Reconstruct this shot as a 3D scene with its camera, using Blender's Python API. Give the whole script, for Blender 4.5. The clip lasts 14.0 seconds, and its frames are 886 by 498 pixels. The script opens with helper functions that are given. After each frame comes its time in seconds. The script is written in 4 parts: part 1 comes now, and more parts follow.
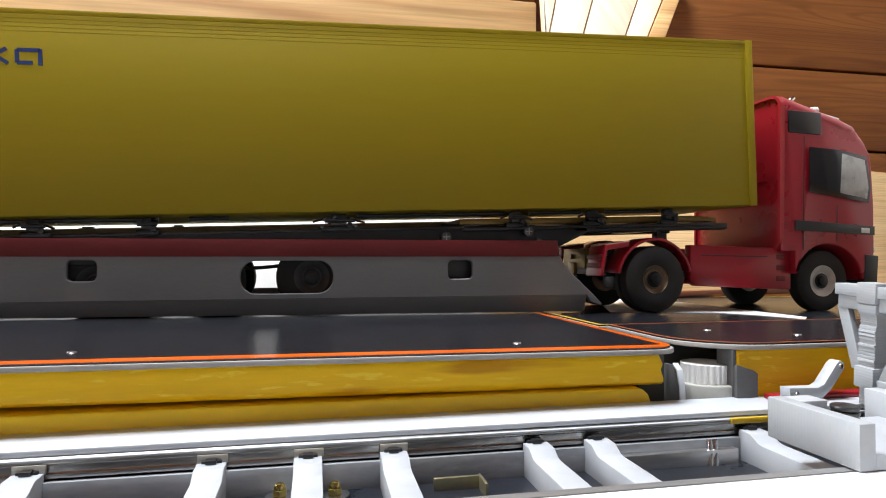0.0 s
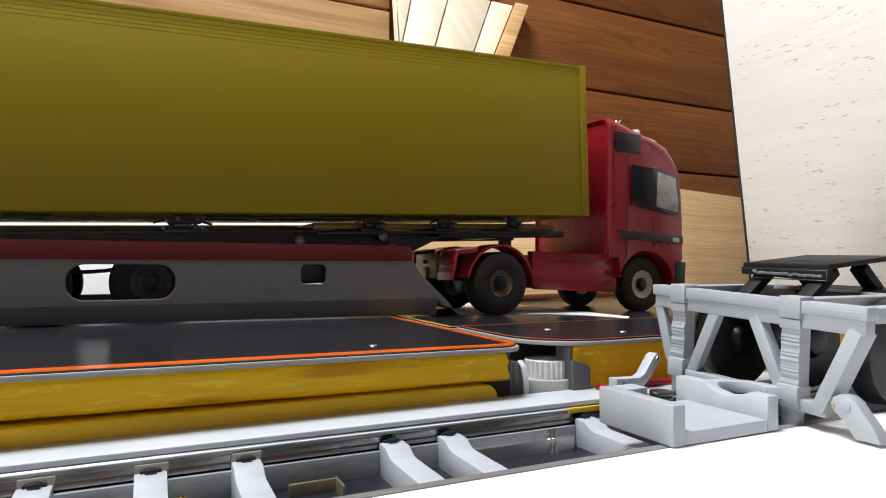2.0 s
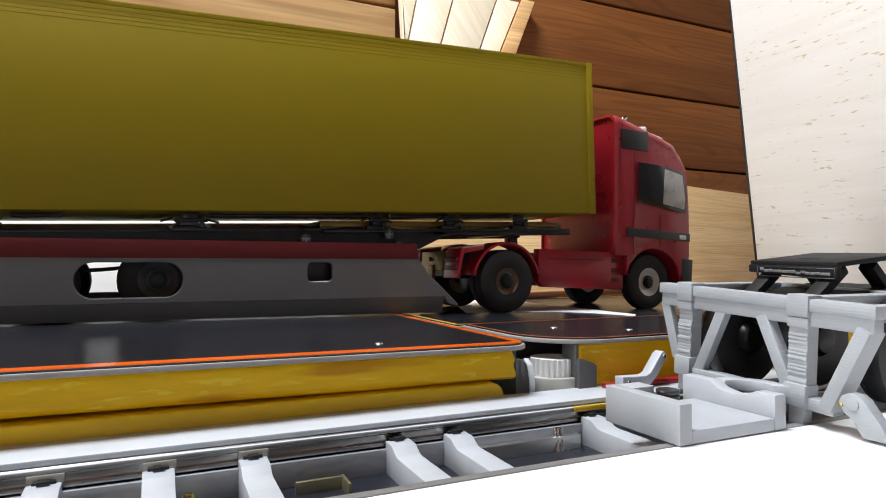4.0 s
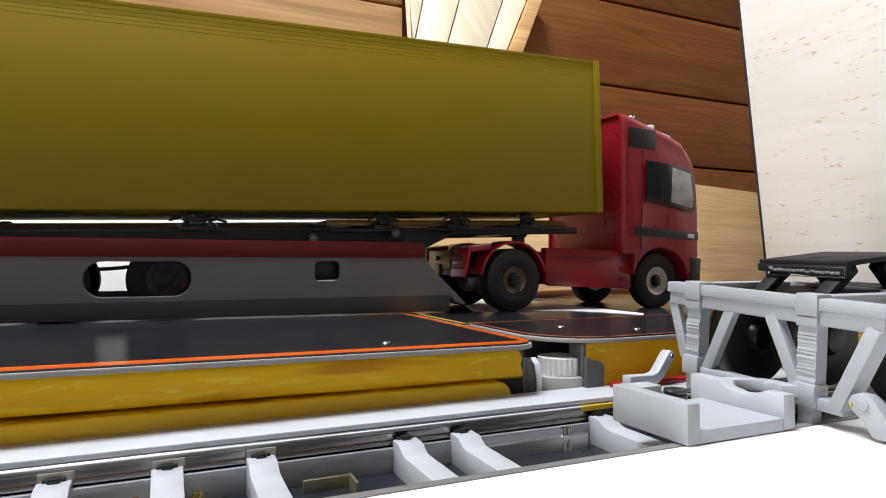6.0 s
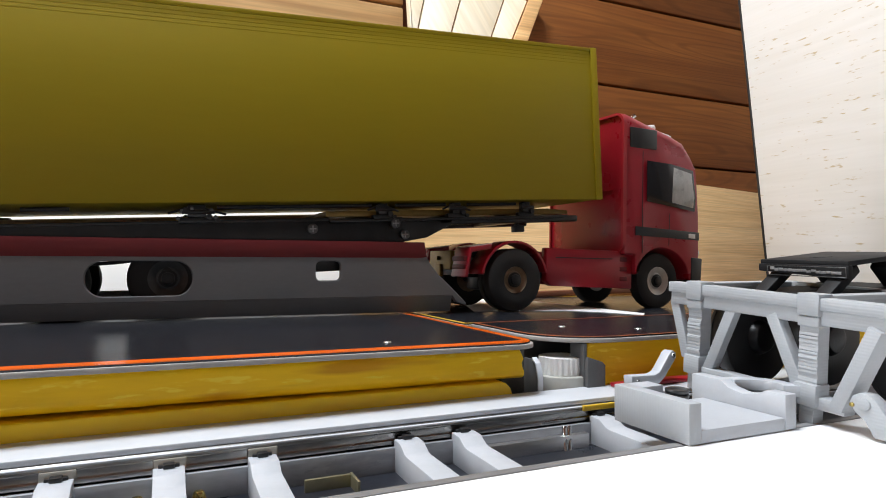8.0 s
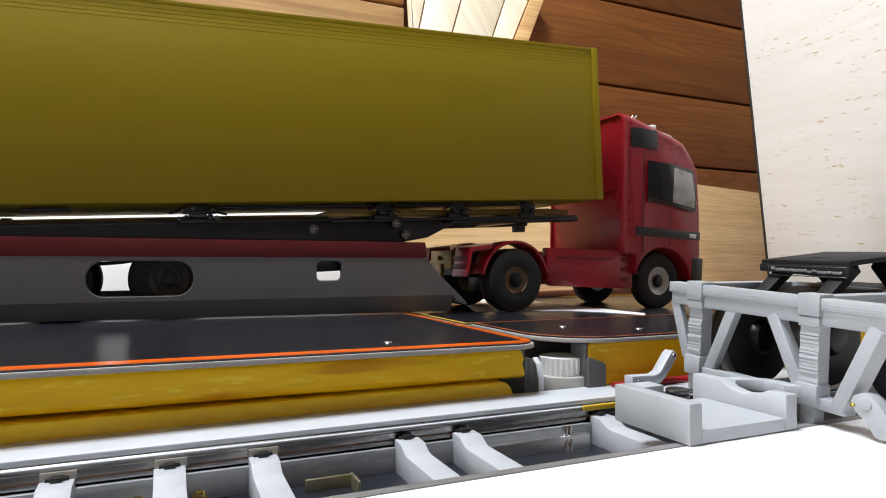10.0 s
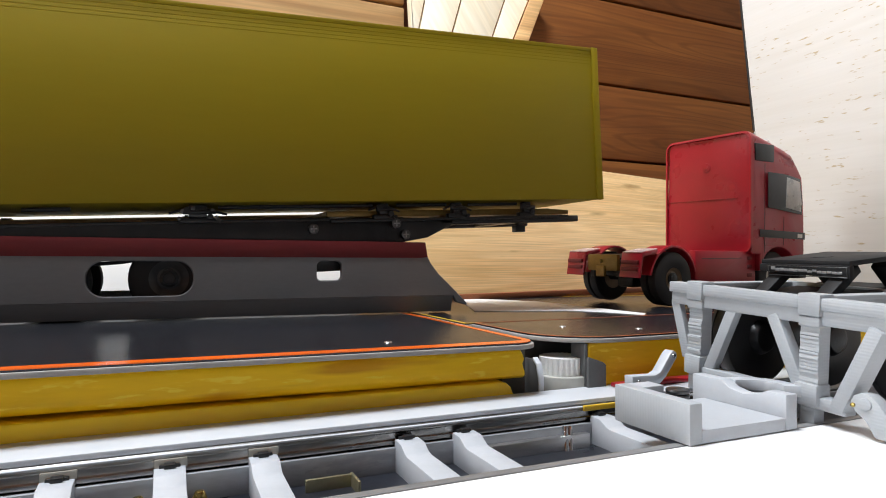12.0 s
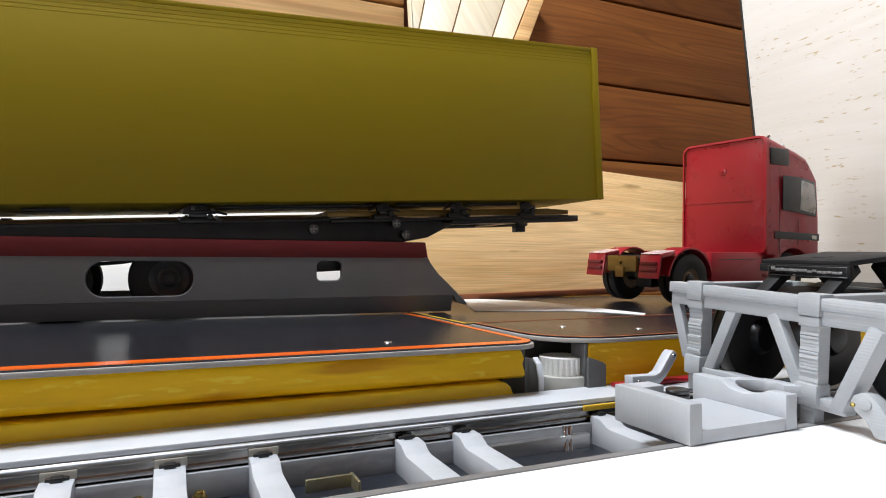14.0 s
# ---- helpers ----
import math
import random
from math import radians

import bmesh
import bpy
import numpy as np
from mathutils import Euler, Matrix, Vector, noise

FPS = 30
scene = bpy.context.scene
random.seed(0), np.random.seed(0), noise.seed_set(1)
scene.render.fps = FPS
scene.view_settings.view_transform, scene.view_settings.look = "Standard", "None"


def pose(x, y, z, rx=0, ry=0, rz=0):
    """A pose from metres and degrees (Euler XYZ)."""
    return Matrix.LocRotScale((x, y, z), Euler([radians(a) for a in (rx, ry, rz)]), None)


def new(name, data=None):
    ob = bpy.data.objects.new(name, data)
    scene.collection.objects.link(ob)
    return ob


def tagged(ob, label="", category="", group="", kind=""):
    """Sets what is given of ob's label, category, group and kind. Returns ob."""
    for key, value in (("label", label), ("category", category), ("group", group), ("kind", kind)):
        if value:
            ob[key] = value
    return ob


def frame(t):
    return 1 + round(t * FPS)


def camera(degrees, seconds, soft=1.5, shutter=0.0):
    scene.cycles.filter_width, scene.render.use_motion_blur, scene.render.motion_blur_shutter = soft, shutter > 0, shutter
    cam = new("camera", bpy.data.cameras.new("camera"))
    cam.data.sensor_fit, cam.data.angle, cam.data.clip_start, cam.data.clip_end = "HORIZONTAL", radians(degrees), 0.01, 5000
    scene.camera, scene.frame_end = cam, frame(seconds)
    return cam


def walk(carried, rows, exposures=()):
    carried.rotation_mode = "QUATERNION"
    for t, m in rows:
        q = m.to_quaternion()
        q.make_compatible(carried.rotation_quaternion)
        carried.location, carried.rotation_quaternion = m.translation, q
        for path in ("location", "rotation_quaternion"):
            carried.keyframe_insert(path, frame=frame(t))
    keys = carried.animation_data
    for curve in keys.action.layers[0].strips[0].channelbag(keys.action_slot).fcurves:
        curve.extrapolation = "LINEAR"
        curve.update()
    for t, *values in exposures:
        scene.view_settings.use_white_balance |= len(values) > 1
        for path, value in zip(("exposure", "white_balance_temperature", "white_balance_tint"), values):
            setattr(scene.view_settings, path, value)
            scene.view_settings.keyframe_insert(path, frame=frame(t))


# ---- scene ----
cam = camera(71.0, 14.0, soft=1.0)
PATH = [
    (0.0, pose(0.0028, 0.0017, 0.0256, 90.90, 0.07, -11.60)),
    (0.5, pose(0.0007, 0.0020, 0.0254, 90.83, -0.03, -17.90)),
    (1.0, pose(0.0000, 0.0003, 0.0249, 90.83, -0.13, -23.55)),
    (1.5, pose(0.0001, -0.0000, 0.0249, 91.28, -0.10, -25.63)),
    (2.0, pose(0.0001, 0.0001, 0.0247, 91.50, -0.12, -25.39)),
    (2.5, pose(0.0001, -0.0001, 0.0252, 91.28, -0.10, -25.20)),
    (3.0, pose(0.0001, 0.0001, 0.0249, 91.30, -0.08, -25.15)),
    (5.5, pose(0.0002, -0.0000, 0.0251, 91.12, -0.08, -24.21)),
    (6.0, pose(0.0002, -0.0000, 0.0251, 91.12, -0.07, -24.16)),
    (6.5, pose(-0.0001, -0.0000, 0.0252, 91.09, -0.05, -24.21)),
    (7.0, pose(0.0002, 0.0000, 0.0251, 91.12, -0.06, -24.12)),
    (7.5, pose(0.0000, 0.0003, 0.0251, 91.12, -0.06, -24.16)),
    (8.0, pose(-0.0001, 0.0001, 0.0249, 91.15, -0.11, -24.13)),
    (10.5, pose(0.0000, 0.0000, 0.0250, 91.13, -0.10, -24.03)),
    (11.0, pose(0.0000, 0.0000, 0.0250, 91.13, -0.10, -24.03)),
    (11.5, pose(0.0000, 0.0000, 0.0250, 91.13, -0.10, -24.03)),
    (12.0, pose(0.0000, 0.0000, 0.0250, 91.13, -0.10, -24.03)),
    (12.5, pose(0.0000, 0.0000, 0.0250, 91.13, -0.10, -24.03)),
    (13.0, pose(0.0000, 0.0000, 0.0250, 91.13, -0.10, -24.03)),
    (13.5, pose(0.0000, 0.0000, 0.0250, 91.13, -0.10, -24.03)),
    (14.0, pose(0.0000, 0.0000, 0.0250, 91.13, -0.10, -24.03)),
]
walk(cam, PATH, [(0.0, 0.34), (0.5, 0.30), (1.0, 0.18), (1.5, 0.04), (3.0, 0.0), (14.0, 0.0)])

# ---------------------------------------------------------------- light
world = bpy.data.worlds.new("world")
scene.world = world
world.use_nodes = True
wt = world.node_tree
sky = wt.nodes.new("ShaderNodeTexSky")
sky.sky_type, sky.sun_disc = "NISHITA", False
sky.sun_elevation, sky.sun_rotation = radians(50), radians(-80)
wt.links.new(sky.outputs[0], wt.nodes["Background"].inputs[0])
wt.nodes["Background"].inputs[1].default_value = 0.1


def window_light(name, m, sx, sy, watts, colour=(1, 0.97, 0.93)):
    """Daylight of a window, standing in its opening."""
    data = bpy.data.lights.new(name, "AREA")
    data.shape, data.size, data.size_y, data.energy, data.color = "RECTANGLE", sx, sy, watts, colour
    ob = new(name, data)
    ob.matrix_world = m
    return ob


window_light("roof_window_light", pose(-0.30, 0.20, 1.505), 0.7, 0.42, 39, (0.89, 0.945, 1.0))
window_light("side_window_light", pose(-1.66, 0.66, 0.48, 0, -90, 0), 0.8, 0.6, 25, (0.89, 0.945, 1.0))


# ---------------------------------------------------------------- materials
def material(name, colour, rough=0.5, metal=0.0, vary=0.15, scale=60.0, bump=0.1, stretch=(1, 1, 1), fine=900.0, coat=0.0, spec=0.5, uneven=0.12):
    """A surface with stains at one scale and grain at a finer one."""
    m = bpy.data.materials.new(name)
    m.use_nodes = True
    n, l = m.node_tree.nodes, m.node_tree.links
    b = n["Principled BSDF"]
    b.inputs["Metallic"].default_value = metal
    b.inputs["Coat Weight"].default_value = coat
    b.inputs["Specular IOR Level"].default_value = spec
    co = n.new("ShaderNodeTexCoord")
    mp = n.new("ShaderNodeMapping")
    mp.inputs["Scale"].default_value = stretch
    l.new(co.outputs["Object"], mp.inputs[0])
    big, small = n.new("ShaderNodeTexNoise"), n.new("ShaderNodeTexNoise")
    big.inputs["Scale"].default_value, big.inputs["Detail"].default_value = scale, 5
    small.inputs["Scale"].default_value, small.inputs["Detail"].default_value = fine, 3
    l.new(mp.outputs[0], big.inputs[0])
    l.new(mp.outputs[0], small.inputs[0])
    ramp = n.new("ShaderNodeValToRGB")
    ramp.color_ramp.elements[0].position, ramp.color_ramp.elements[1].position = 0.3, 0.7
    ramp.color_ramp.elements[0].color = (*[c * (1 - vary) for c in colour], 1)
    ramp.color_ramp.elements[1].color = (*[min(1, c * (1 + vary)) for c in colour], 1)
    mixed = n.new("ShaderNodeMath")
    mixed.operation = "MULTIPLY_ADD"
    mixed.inputs[1].default_value = 0.3
    l.new(small.outputs[0], mixed.inputs[0])
    shift = n.new("ShaderNodeMath")
    shift.operation = "MULTIPLY"
    shift.inputs[1].default_value = 0.7
    l.new(big.outputs[0], shift.inputs[0])
    l.new(shift.outputs[0], mixed.inputs[2])
    l.new(mixed.outputs[0], ramp.inputs[0])
    l.new(ramp.outputs[0], b.inputs["Base Color"])
    mr = n.new("ShaderNodeMapRange")
    mr.inputs["To Min"].default_value, mr.inputs["To Max"].default_value = max(0.02, rough - uneven), min(1, rough + uneven)
    l.new(big.outputs[0], mr.inputs[0])
    l.new(mr.outputs[0], b.inputs["Roughness"])
    bp = n.new("ShaderNodeBump")
    bp.inputs["Strength"].default_value, bp.inputs["Distance"].default_value = bump, 0.0004
    l.new(mixed.outputs[0], bp.inputs["Height"])
    l.new(bp.outputs[0], b.inputs["Normal"])
    return m


def wood(name, light, dark, grain=14.0, along=(0.12, 1, 1), rough=0.5, knots=0.0, bump=0.15, size=1.0, per_board=0.12, streak=1.0, lines=0.0):
    """Boards: long streaks, growth rings bent round knots, a shade of its own for each board."""
    m = bpy.data.materials.new(name)
    m.use_nodes = True
    n, l = m.node_tree.nodes, m.node_tree.links
    b = n["Principled BSDF"]
    b.inputs["Roughness"].default_value = rough
    co, info = n.new("ShaderNodeTexCoord"), n.new("ShaderNodeObjectInfo")
    off = n.new("ShaderNodeVectorMath")
    off.operation = "SCALE"
    comb = n.new("ShaderNodeCombineXYZ")
    for k in range(3):
        l.new(info.outputs["Random"], comb.inputs[k])
    l.new(comb.outputs[0], off.inputs[0])
    off.inputs["Scale"].default_value = 9.0
    add = n.new("ShaderNodeVectorMath")
    l.new(co.outputs["Object"], add.inputs[0])
    l.new(off.outputs[0], add.inputs[1])
    mp = n.new("ShaderNodeMapping")
    mp.inputs["Scale"].default_value = along
    l.new(add.outputs[0], mp.inputs[0])
    warp = n.new("ShaderNodeTexNoise")
    warp.inputs["Scale"].default_value, warp.inputs["Detail"].default_value = grain * 0.5, 2
    l.new(mp.outputs[0], warp.inputs[0])
    rings = n.new("ShaderNodeTexNoise")
    rings.inputs["Scale"].default_value, rings.inputs["Detail"].default_value, rings.inputs["Distortion"].default_value = grain, 6, 1.2 * size
    l.new(mp.outputs[0], rings.inputs[0])
    band = n.new("ShaderNodeMath")
    band.operation = "MULTIPLY"
    band.inputs[1].default_value = 260.0 if lines else 85.0
    l.new(warp.outputs[0], band.inputs[0])
    wave = n.new("ShaderNodeMath")
    wave.operation = "SINE"
    l.new(band.outputs[0], wave.inputs[0])
    mixv = n.new("ShaderNodeMath")
    mixv.operation = "MULTIPLY_ADD"
    mixv.inputs[1].default_value = 0.02 if lines else 0.10 + 0.03 * (knots > 0)
    l.new(wave.outputs[0], mixv.inputs[0])
    l.new(rings.outputs[0], mixv.inputs[2])
    ramp = n.new("ShaderNodeValToRGB")
    ramp.color_ramp.elements[0].position, ramp.color_ramp.elements[1].position = 0.28, 0.68
    ramp.color_ramp.elements[0].color, ramp.color_ramp.elements[1].color = (*dark, 1), (*light, 1)
    l.new(mixv.outputs[0], ramp.inputs[0])
    col = ramp.outputs[0]
    fine_map, fine = n.new("ShaderNodeMapping"), n.new("ShaderNodeTexNoise")
    fine_map.inputs["Scale"].default_value = tuple(a * (0.3 if a < 0.5 else 1) for a in along)
    l.new(add.outputs[0], fine_map.inputs[0])
    l.new(fine_map.outputs[0], fine.inputs[0])
    fine.inputs["Scale"].default_value, fine.inputs["Detail"].default_value = grain * 16, 3
    fr = n.new("ShaderNodeMapRange")
    fr.inputs["From Min"].default_value, fr.inputs["From Max"].default_value = 0.3, 0.7
    fr.inputs["To Min"].default_value, fr.inputs["To Max"].default_value = 1 - 0.2 * streak, 1 + 0.12 * streak
    l.new(fine.outputs[0], fr.inputs[0])
    tone = n.new("ShaderNodeVectorMath")
    tone.operation = "SCALE"
    l.new(col, tone.inputs[0])
    l.new(fr.outputs[0], tone.inputs["Scale"])
    col = tone.outputs[0]
    if lines:
        late = n.new("ShaderNodeMapRange")
        late.inputs["From Min"].default_value, late.inputs["From Max"].default_value = 0.45, 1.0
        late.inputs["To Max"].default_value = lines
        l.new(wave.outputs[0], late.inputs[0])
        mx = n.new("ShaderNodeMix")
        mx.data_type = "RGBA"
        l.new(late.outputs[0], mx.inputs["Factor"])
        l.new(col, mx.inputs["A"])
        mx.inputs["B"].default_value = (*[v * 0.5 for v in dark], 1)
        col = mx.outputs["Result"]
    if knots:
        vor = n.new("ShaderNodeTexVoronoi")
        vor.inputs["Scale"].default_value = knots
        mk = n.new("ShaderNodeMapping")
        mk.inputs["Scale"].default_value = tuple(max(0.45, a) for a in along)
        l.new(add.outputs[0], mk.inputs[0])
        l.new(mk.outputs[0], vor.inputs[0])
        kr = n.new("ShaderNodeValToRGB")
        kr.color_ramp.elements[0].position, kr.color_ramp.elements[1].position = 0.05, 0.14
        kr.color_ramp.elements[0].color, kr.color_ramp.elements[1].color = (1, 1, 1, 1), (0, 0, 0, 1)
        l.new(vor.outputs["Distance"], kr.inputs[0])
        mx = n.new("ShaderNodeMix")
        mx.data_type = "RGBA"
        l.new(kr.outputs[0], mx.inputs["Factor"])
        l.new(col, mx.inputs["A"])
        mx.inputs["B"].default_value = (*[d * 0.55 for d in dark], 1)
        col = mx.outputs["Result"]
    hsv = n.new("ShaderNodeHueSaturation")
    vr = n.new("ShaderNodeMapRange")
    vr.inputs["To Min"].default_value, vr.inputs["To Max"].default_value = 1 - per_board, 1 + per_board
    l.new(info.outputs["Random"], vr.inputs[0])
    l.new(vr.outputs[0], hsv.inputs["Value"])
    l.new(col, hsv.inputs["Color"])
    l.new(hsv.outputs[0], b.inputs["Base Color"])
    bp = n.new("ShaderNodeBump")
    bp.inputs["Strength"].default_value, bp.inputs["Distance"].default_value = bump, 0.001
    l.new(mixv.outputs[0], bp.inputs["Height"])
    l.new(bp.outputs[0], b.inputs["Normal"])
    return m


def printed(name, colour, pitch=0.0008, axis=2):
    """Printed plastic with fine layer lines stacked upward."""
    m = material(name, colour, 0.45, 0, 0.06, 80, 0.05)
    n, l = m.node_tree.nodes, m.node_tree.links
    b = n["Principled BSDF"]
    co, sep, mul, sn = n.new("ShaderNodeTexCoord"), n.new("ShaderNodeSeparateXYZ"), n.new("ShaderNodeMath"), n.new("ShaderNodeMath")
    wob, ad = n.new("ShaderNodeTexNoise"), n.new("ShaderNodeMath")
    l.new(co.outputs["Object"], sep.inputs[0])
    mul.operation, sn.operation, ad.operation = "MULTIPLY", "SINE", "MULTIPLY_ADD"
    mul.inputs[1].default_value = 2 * math.pi / pitch
    l.new(sep.outputs[axis], mul.inputs[0])
    wob.inputs["Scale"].default_value, wob.inputs["Detail"].default_value = 150, 4
    l.new(co.outputs["Object"], wob.inputs[0])
    ad.inputs[1].default_value = 5.0
    l.new(wob.outputs[0], ad.inputs[0])
    l.new(mul.outputs[0], ad.inputs[2])
    l.new(ad.outputs[0], sn.inputs[0])
    bp = n.new("ShaderNodeBump")
    bp.inputs["Strength"].default_value, bp.inputs["Distance"].default_value = 0.15, 0.00010
    l.new(sn.outputs[0], bp.inputs["Height"])
    l.new(bp.outputs[0], b.inputs["Normal"])
    return m


YELLOW_BOX = material("yellow_box_paint", (0.318, 0.240, 0.005), 0.6, 0, 0.05, 30, 0.06, (0.15, 1, 1), 500, spec=0.25)
YELLOW_BEAM = material("yellow_brushed_paint", (0.96, 0.53, 0.006), 0.45, 0, 0.16, 90, 0.8, (0.12, 1, 1), 700, spec=0.3)
YELLOW_SMOOTH = material("yellow_smooth_paint", (0.93, 0.58, 0.010), 0.3, 0, 0.10, 40, 0.15, (0.1, 1, 1), 500, spec=0.4)
GREY_WALL = material("grey_painted_board", (0.185, 0.190, 0.200), 0.55, 0, 0.10, 50, 0.08, (0.3, 1, 1))
RED_BAND = material("red_band_paint", (0.15, 0.006, 0.009), 0.6, 0, 0.12, 90, 0.2, (0.2, 1, 1))
RED_TRUCK = material("red_truck_paint", (0.32, 0.009, 0.020), 0.30, 0, 0.10, 60, 0.08)
WORN_RED = material("worn_red_edge", (0.36, 0.012, 0.020), 0.46, 0, 0.1, 60, 0.2)
n, l = WORN_RED.node_tree.nodes, WORN_RED.node_tree.links
before = n["Principled BSDF"].inputs["Base Color"].links[0].from_socket
chip, ramp, mx = n.new("ShaderNodeTexNoise"), n.new("ShaderNodeValToRGB"), n.new("ShaderNodeMix")
chip.inputs["Scale"].default_value, chip.inputs["Detail"].default_value = 160, 4
ramp.color_ramp.elements[0].position, ramp.color_ramp.elements[1].position = 0.67, 0.74
l.new(n.new("ShaderNodeTexCoord").outputs["Object"], chip.inputs[0])
l.new(chip.outputs[0], ramp.inputs[0])
mx.data_type = "RGBA"
mx.inputs["B"].default_value = (0.62, 0.34, 0.34, 1)
l.new(ramp.outputs[0], mx.inputs["Factor"])
l.new(before, mx.inputs["A"])
l.new(mx.outputs["Result"], n["Principled BSDF"].inputs["Base Color"])
# pale colour painting the roof light's highlight on the tail pieces
TAIL_HIGHLIGHT = material("pale_tail_highlight", (0.74, 0.56, 0.56), 0.25, 0, 0.25, 220, 0.3)
BLACK = material("black_plastic", (0.013, 0.013, 0.014), 0.42, 0, 0.3, 120, 0.15)
MATT_BLACK = material("matt_black_metal", (0.012, 0.012, 0.013), 0.6, 0, 0.3, 90, 0.15, spec=0.25)
CHASSIS = material("black_metal", (0.012, 0.012, 0.013), 0.35, 0.3, 0.4, 160, 0.3)
RUBBER = material("tyre_rubber", (0.018, 0.017, 0.017), 0.75, 0, 0.3, 200, 0.3)
DECK = material("dark_deck_laminate", (0.013, 0.014, 0.018), 0.25, 0, 0.15, 25, 0.004, uneven=0.03)
TAN = material("tan_board", (0.70, 0.54, 0.33), 0.55, 0, 0.12, 90, 0.1, (0.2, 1, 1))
WEB = material("blue_grey_plastic", (0.38, 0.40, 0.43), 0.3, 0, 0.3, 90, 0.1, (0.3, 1, 1))
DARK_STEEL = material("dark_steel", (0.10, 0.10, 0.10), 0.35, 0.8, 0.2, 200, 0.1)
GREY_RAIL = material("grey_rail_metal", (0.27, 0.27, 0.27), 0.42, 0.3, 0.25, 80, 0.15, (0.2, 1, 1))
DECK_EDGE = material("grey_deck_edge", (0.38, 0.36, 0.34), 0.55, 0, 0.1, 150, 0.2)
GAP_GREY = material("dark_grey_card", (0.10, 0.10, 0.10), 0.6, 0, 0.15, 60, 0.1)
ORANGE = material("orange_edge_line", (0.85, 0.14, 0.010), 0.18, 0, 0.15, 120, 0.5, (0.3, 1, 1))
ORANGE_WORN = material("worn_orange_line", (0.42, 0.10, 0.025), 0.4, 0, 0.5, 160, 0.2)
YELLOW_LINE = material("yellow_line", (0.72, 0.46, 0.03), 0.35, 0, 0.12, 200, 0.1)
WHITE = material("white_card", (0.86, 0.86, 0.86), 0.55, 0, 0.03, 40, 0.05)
PAD = material("pale_rail_pad", (0.50, 0.48, 0.42), 0.5, 0, 0.1, 150, 0.1)
WHITE_STRIP = material("white_plastic_strip", (0.62, 0.65, 0.69), 0.35, 0, 0.04, 60, 0.05)
PRINT = printed("white_printed_plastic", (0.375, 0.40, 0.425))
PRINT_SIDE = printed("white_plastic_printed_sideways", (0.41, 0.435, 0.46), 0.0009, 1)
SMOOTH_PRINT = material("white_smooth_plastic", (0.47, 0.495, 0.53), 0.42, 0, 0.06, 120, 0.25)
ALU = material("worn_aluminium", (0.70, 0.69, 0.68), 0.33, 1.0, 0.25, 70, 0.15, (0.2, 1, 1))
# stretched dark and bright streaks in the colour stand for reflections
RAIL_ALU = material("reflection_streaked_metal", (0.46, 0.45, 0.43), 0.3, 1.0, 0.5, 22, 0.12, (0.5, 1, 3.0), 500)
ZINC = material("olive_zinc", (0.40, 0.37, 0.24), 0.35, 0.8, 0.2, 120, 0.1)
STEEL = material("bright_steel", (0.62, 0.62, 0.62), 0.22, 1.0, 0.1, 200, 0.1)
GREY_PLASTIC = material("grey_plastic", (0.42, 0.42, 0.43), 0.45, 0, 0.08, 150, 0.1)
BEIGE_PLASTIC = material("beige_grey_plastic", (0.42, 0.415, 0.38), 0.5, 0, 0.08, 150, 0.1)
CAP_PLASTIC = material("pale_cap_plastic", (0.86, 0.86, 0.84), 0.45, 0, 0.06, 150, 0.1)
BRASS = material("brass", (0.50, 0.38, 0.12), 0.3, 1.0, 0.2, 200, 0.1)
BRASS_PAINT = material("ochre_metal", (0.20, 0.125, 0.028), 0.4, 0.5, 0.25, 200, 0.1)
TRACK_BED = material("dark_track_bed", (0.018, 0.020, 0.027), 0.3, 0, 0.4, 60, 0.2)
RIM_TAN = material("tan_rim", (0.23, 0.16, 0.10), 0.4, 0.3, 0.2, 300, 0.1)
RIM_WHITE = material("white_rim", (0.62, 0.60, 0.56), 0.4, 0.2, 0.1, 300, 0.1)
RIM_DARK = material("dark_rim", (0.06, 0.06, 0.06), 0.4, 0.2, 0.2, 300, 0.1)
CHROME = material("chrome", (0.8, 0.8, 0.8), 0.12, 1.0, 0.05, 200, 0.02)
GLASS_DARK = material("dark_glass", (0.012, 0.012, 0.014), 0.08, 0, 0.1, 100, 0.0)
CURTAIN = material("pale_window_sheet", (0.42, 0.42, 0.40), 0.3, 0, 0.25, 160, 0.1)
BLUE = material("blue_print", (0.02, 0.05, 0.19), 0.5, 0, 0.1, 150, 0.05)
PLASTER = material("grey_plaster", (0.62, 0.625, 0.63), 0.8, 0, 0.05, 6, 0.2, fine=120)
GREY_PAINT = material("grey_wall_paint", (0.33, 0.335, 0.345), 0.8, 0, 0.06, 6, 0.2, fine=120)
LAMP_WHITE = material("white_lens", (0.75, 0.74, 0.72), 0.2, 0, 0.05, 150, 0.05)
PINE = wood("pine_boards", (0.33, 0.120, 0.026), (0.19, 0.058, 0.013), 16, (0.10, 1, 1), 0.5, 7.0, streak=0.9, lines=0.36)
# near-white pine: sunlight on the dormer lining is in the colour
PINE_UP_LIT = wood("sunlit_pine_upright", (0.88, 0.80, 0.64), (0.82, 0.70, 0.50), 16, (1, 1, 0.1), 0.45, 0, streak=0.5)
BAMBOO = wood("bamboo_board", (0.92, 0.64, 0.32), (0.77, 0.48, 0.20), 75, (0.045, 1, 1), 0.45, 0, 0.08, 0.4, 0.05)
PLYWOOD = wood("pale_plywood", (0.74, 0.735, 0.71), (0.70, 0.69, 0.65), 24, (1, 0.12, 1), 0.6, 0, 0.1, 0.5, 0.02, 0.12)
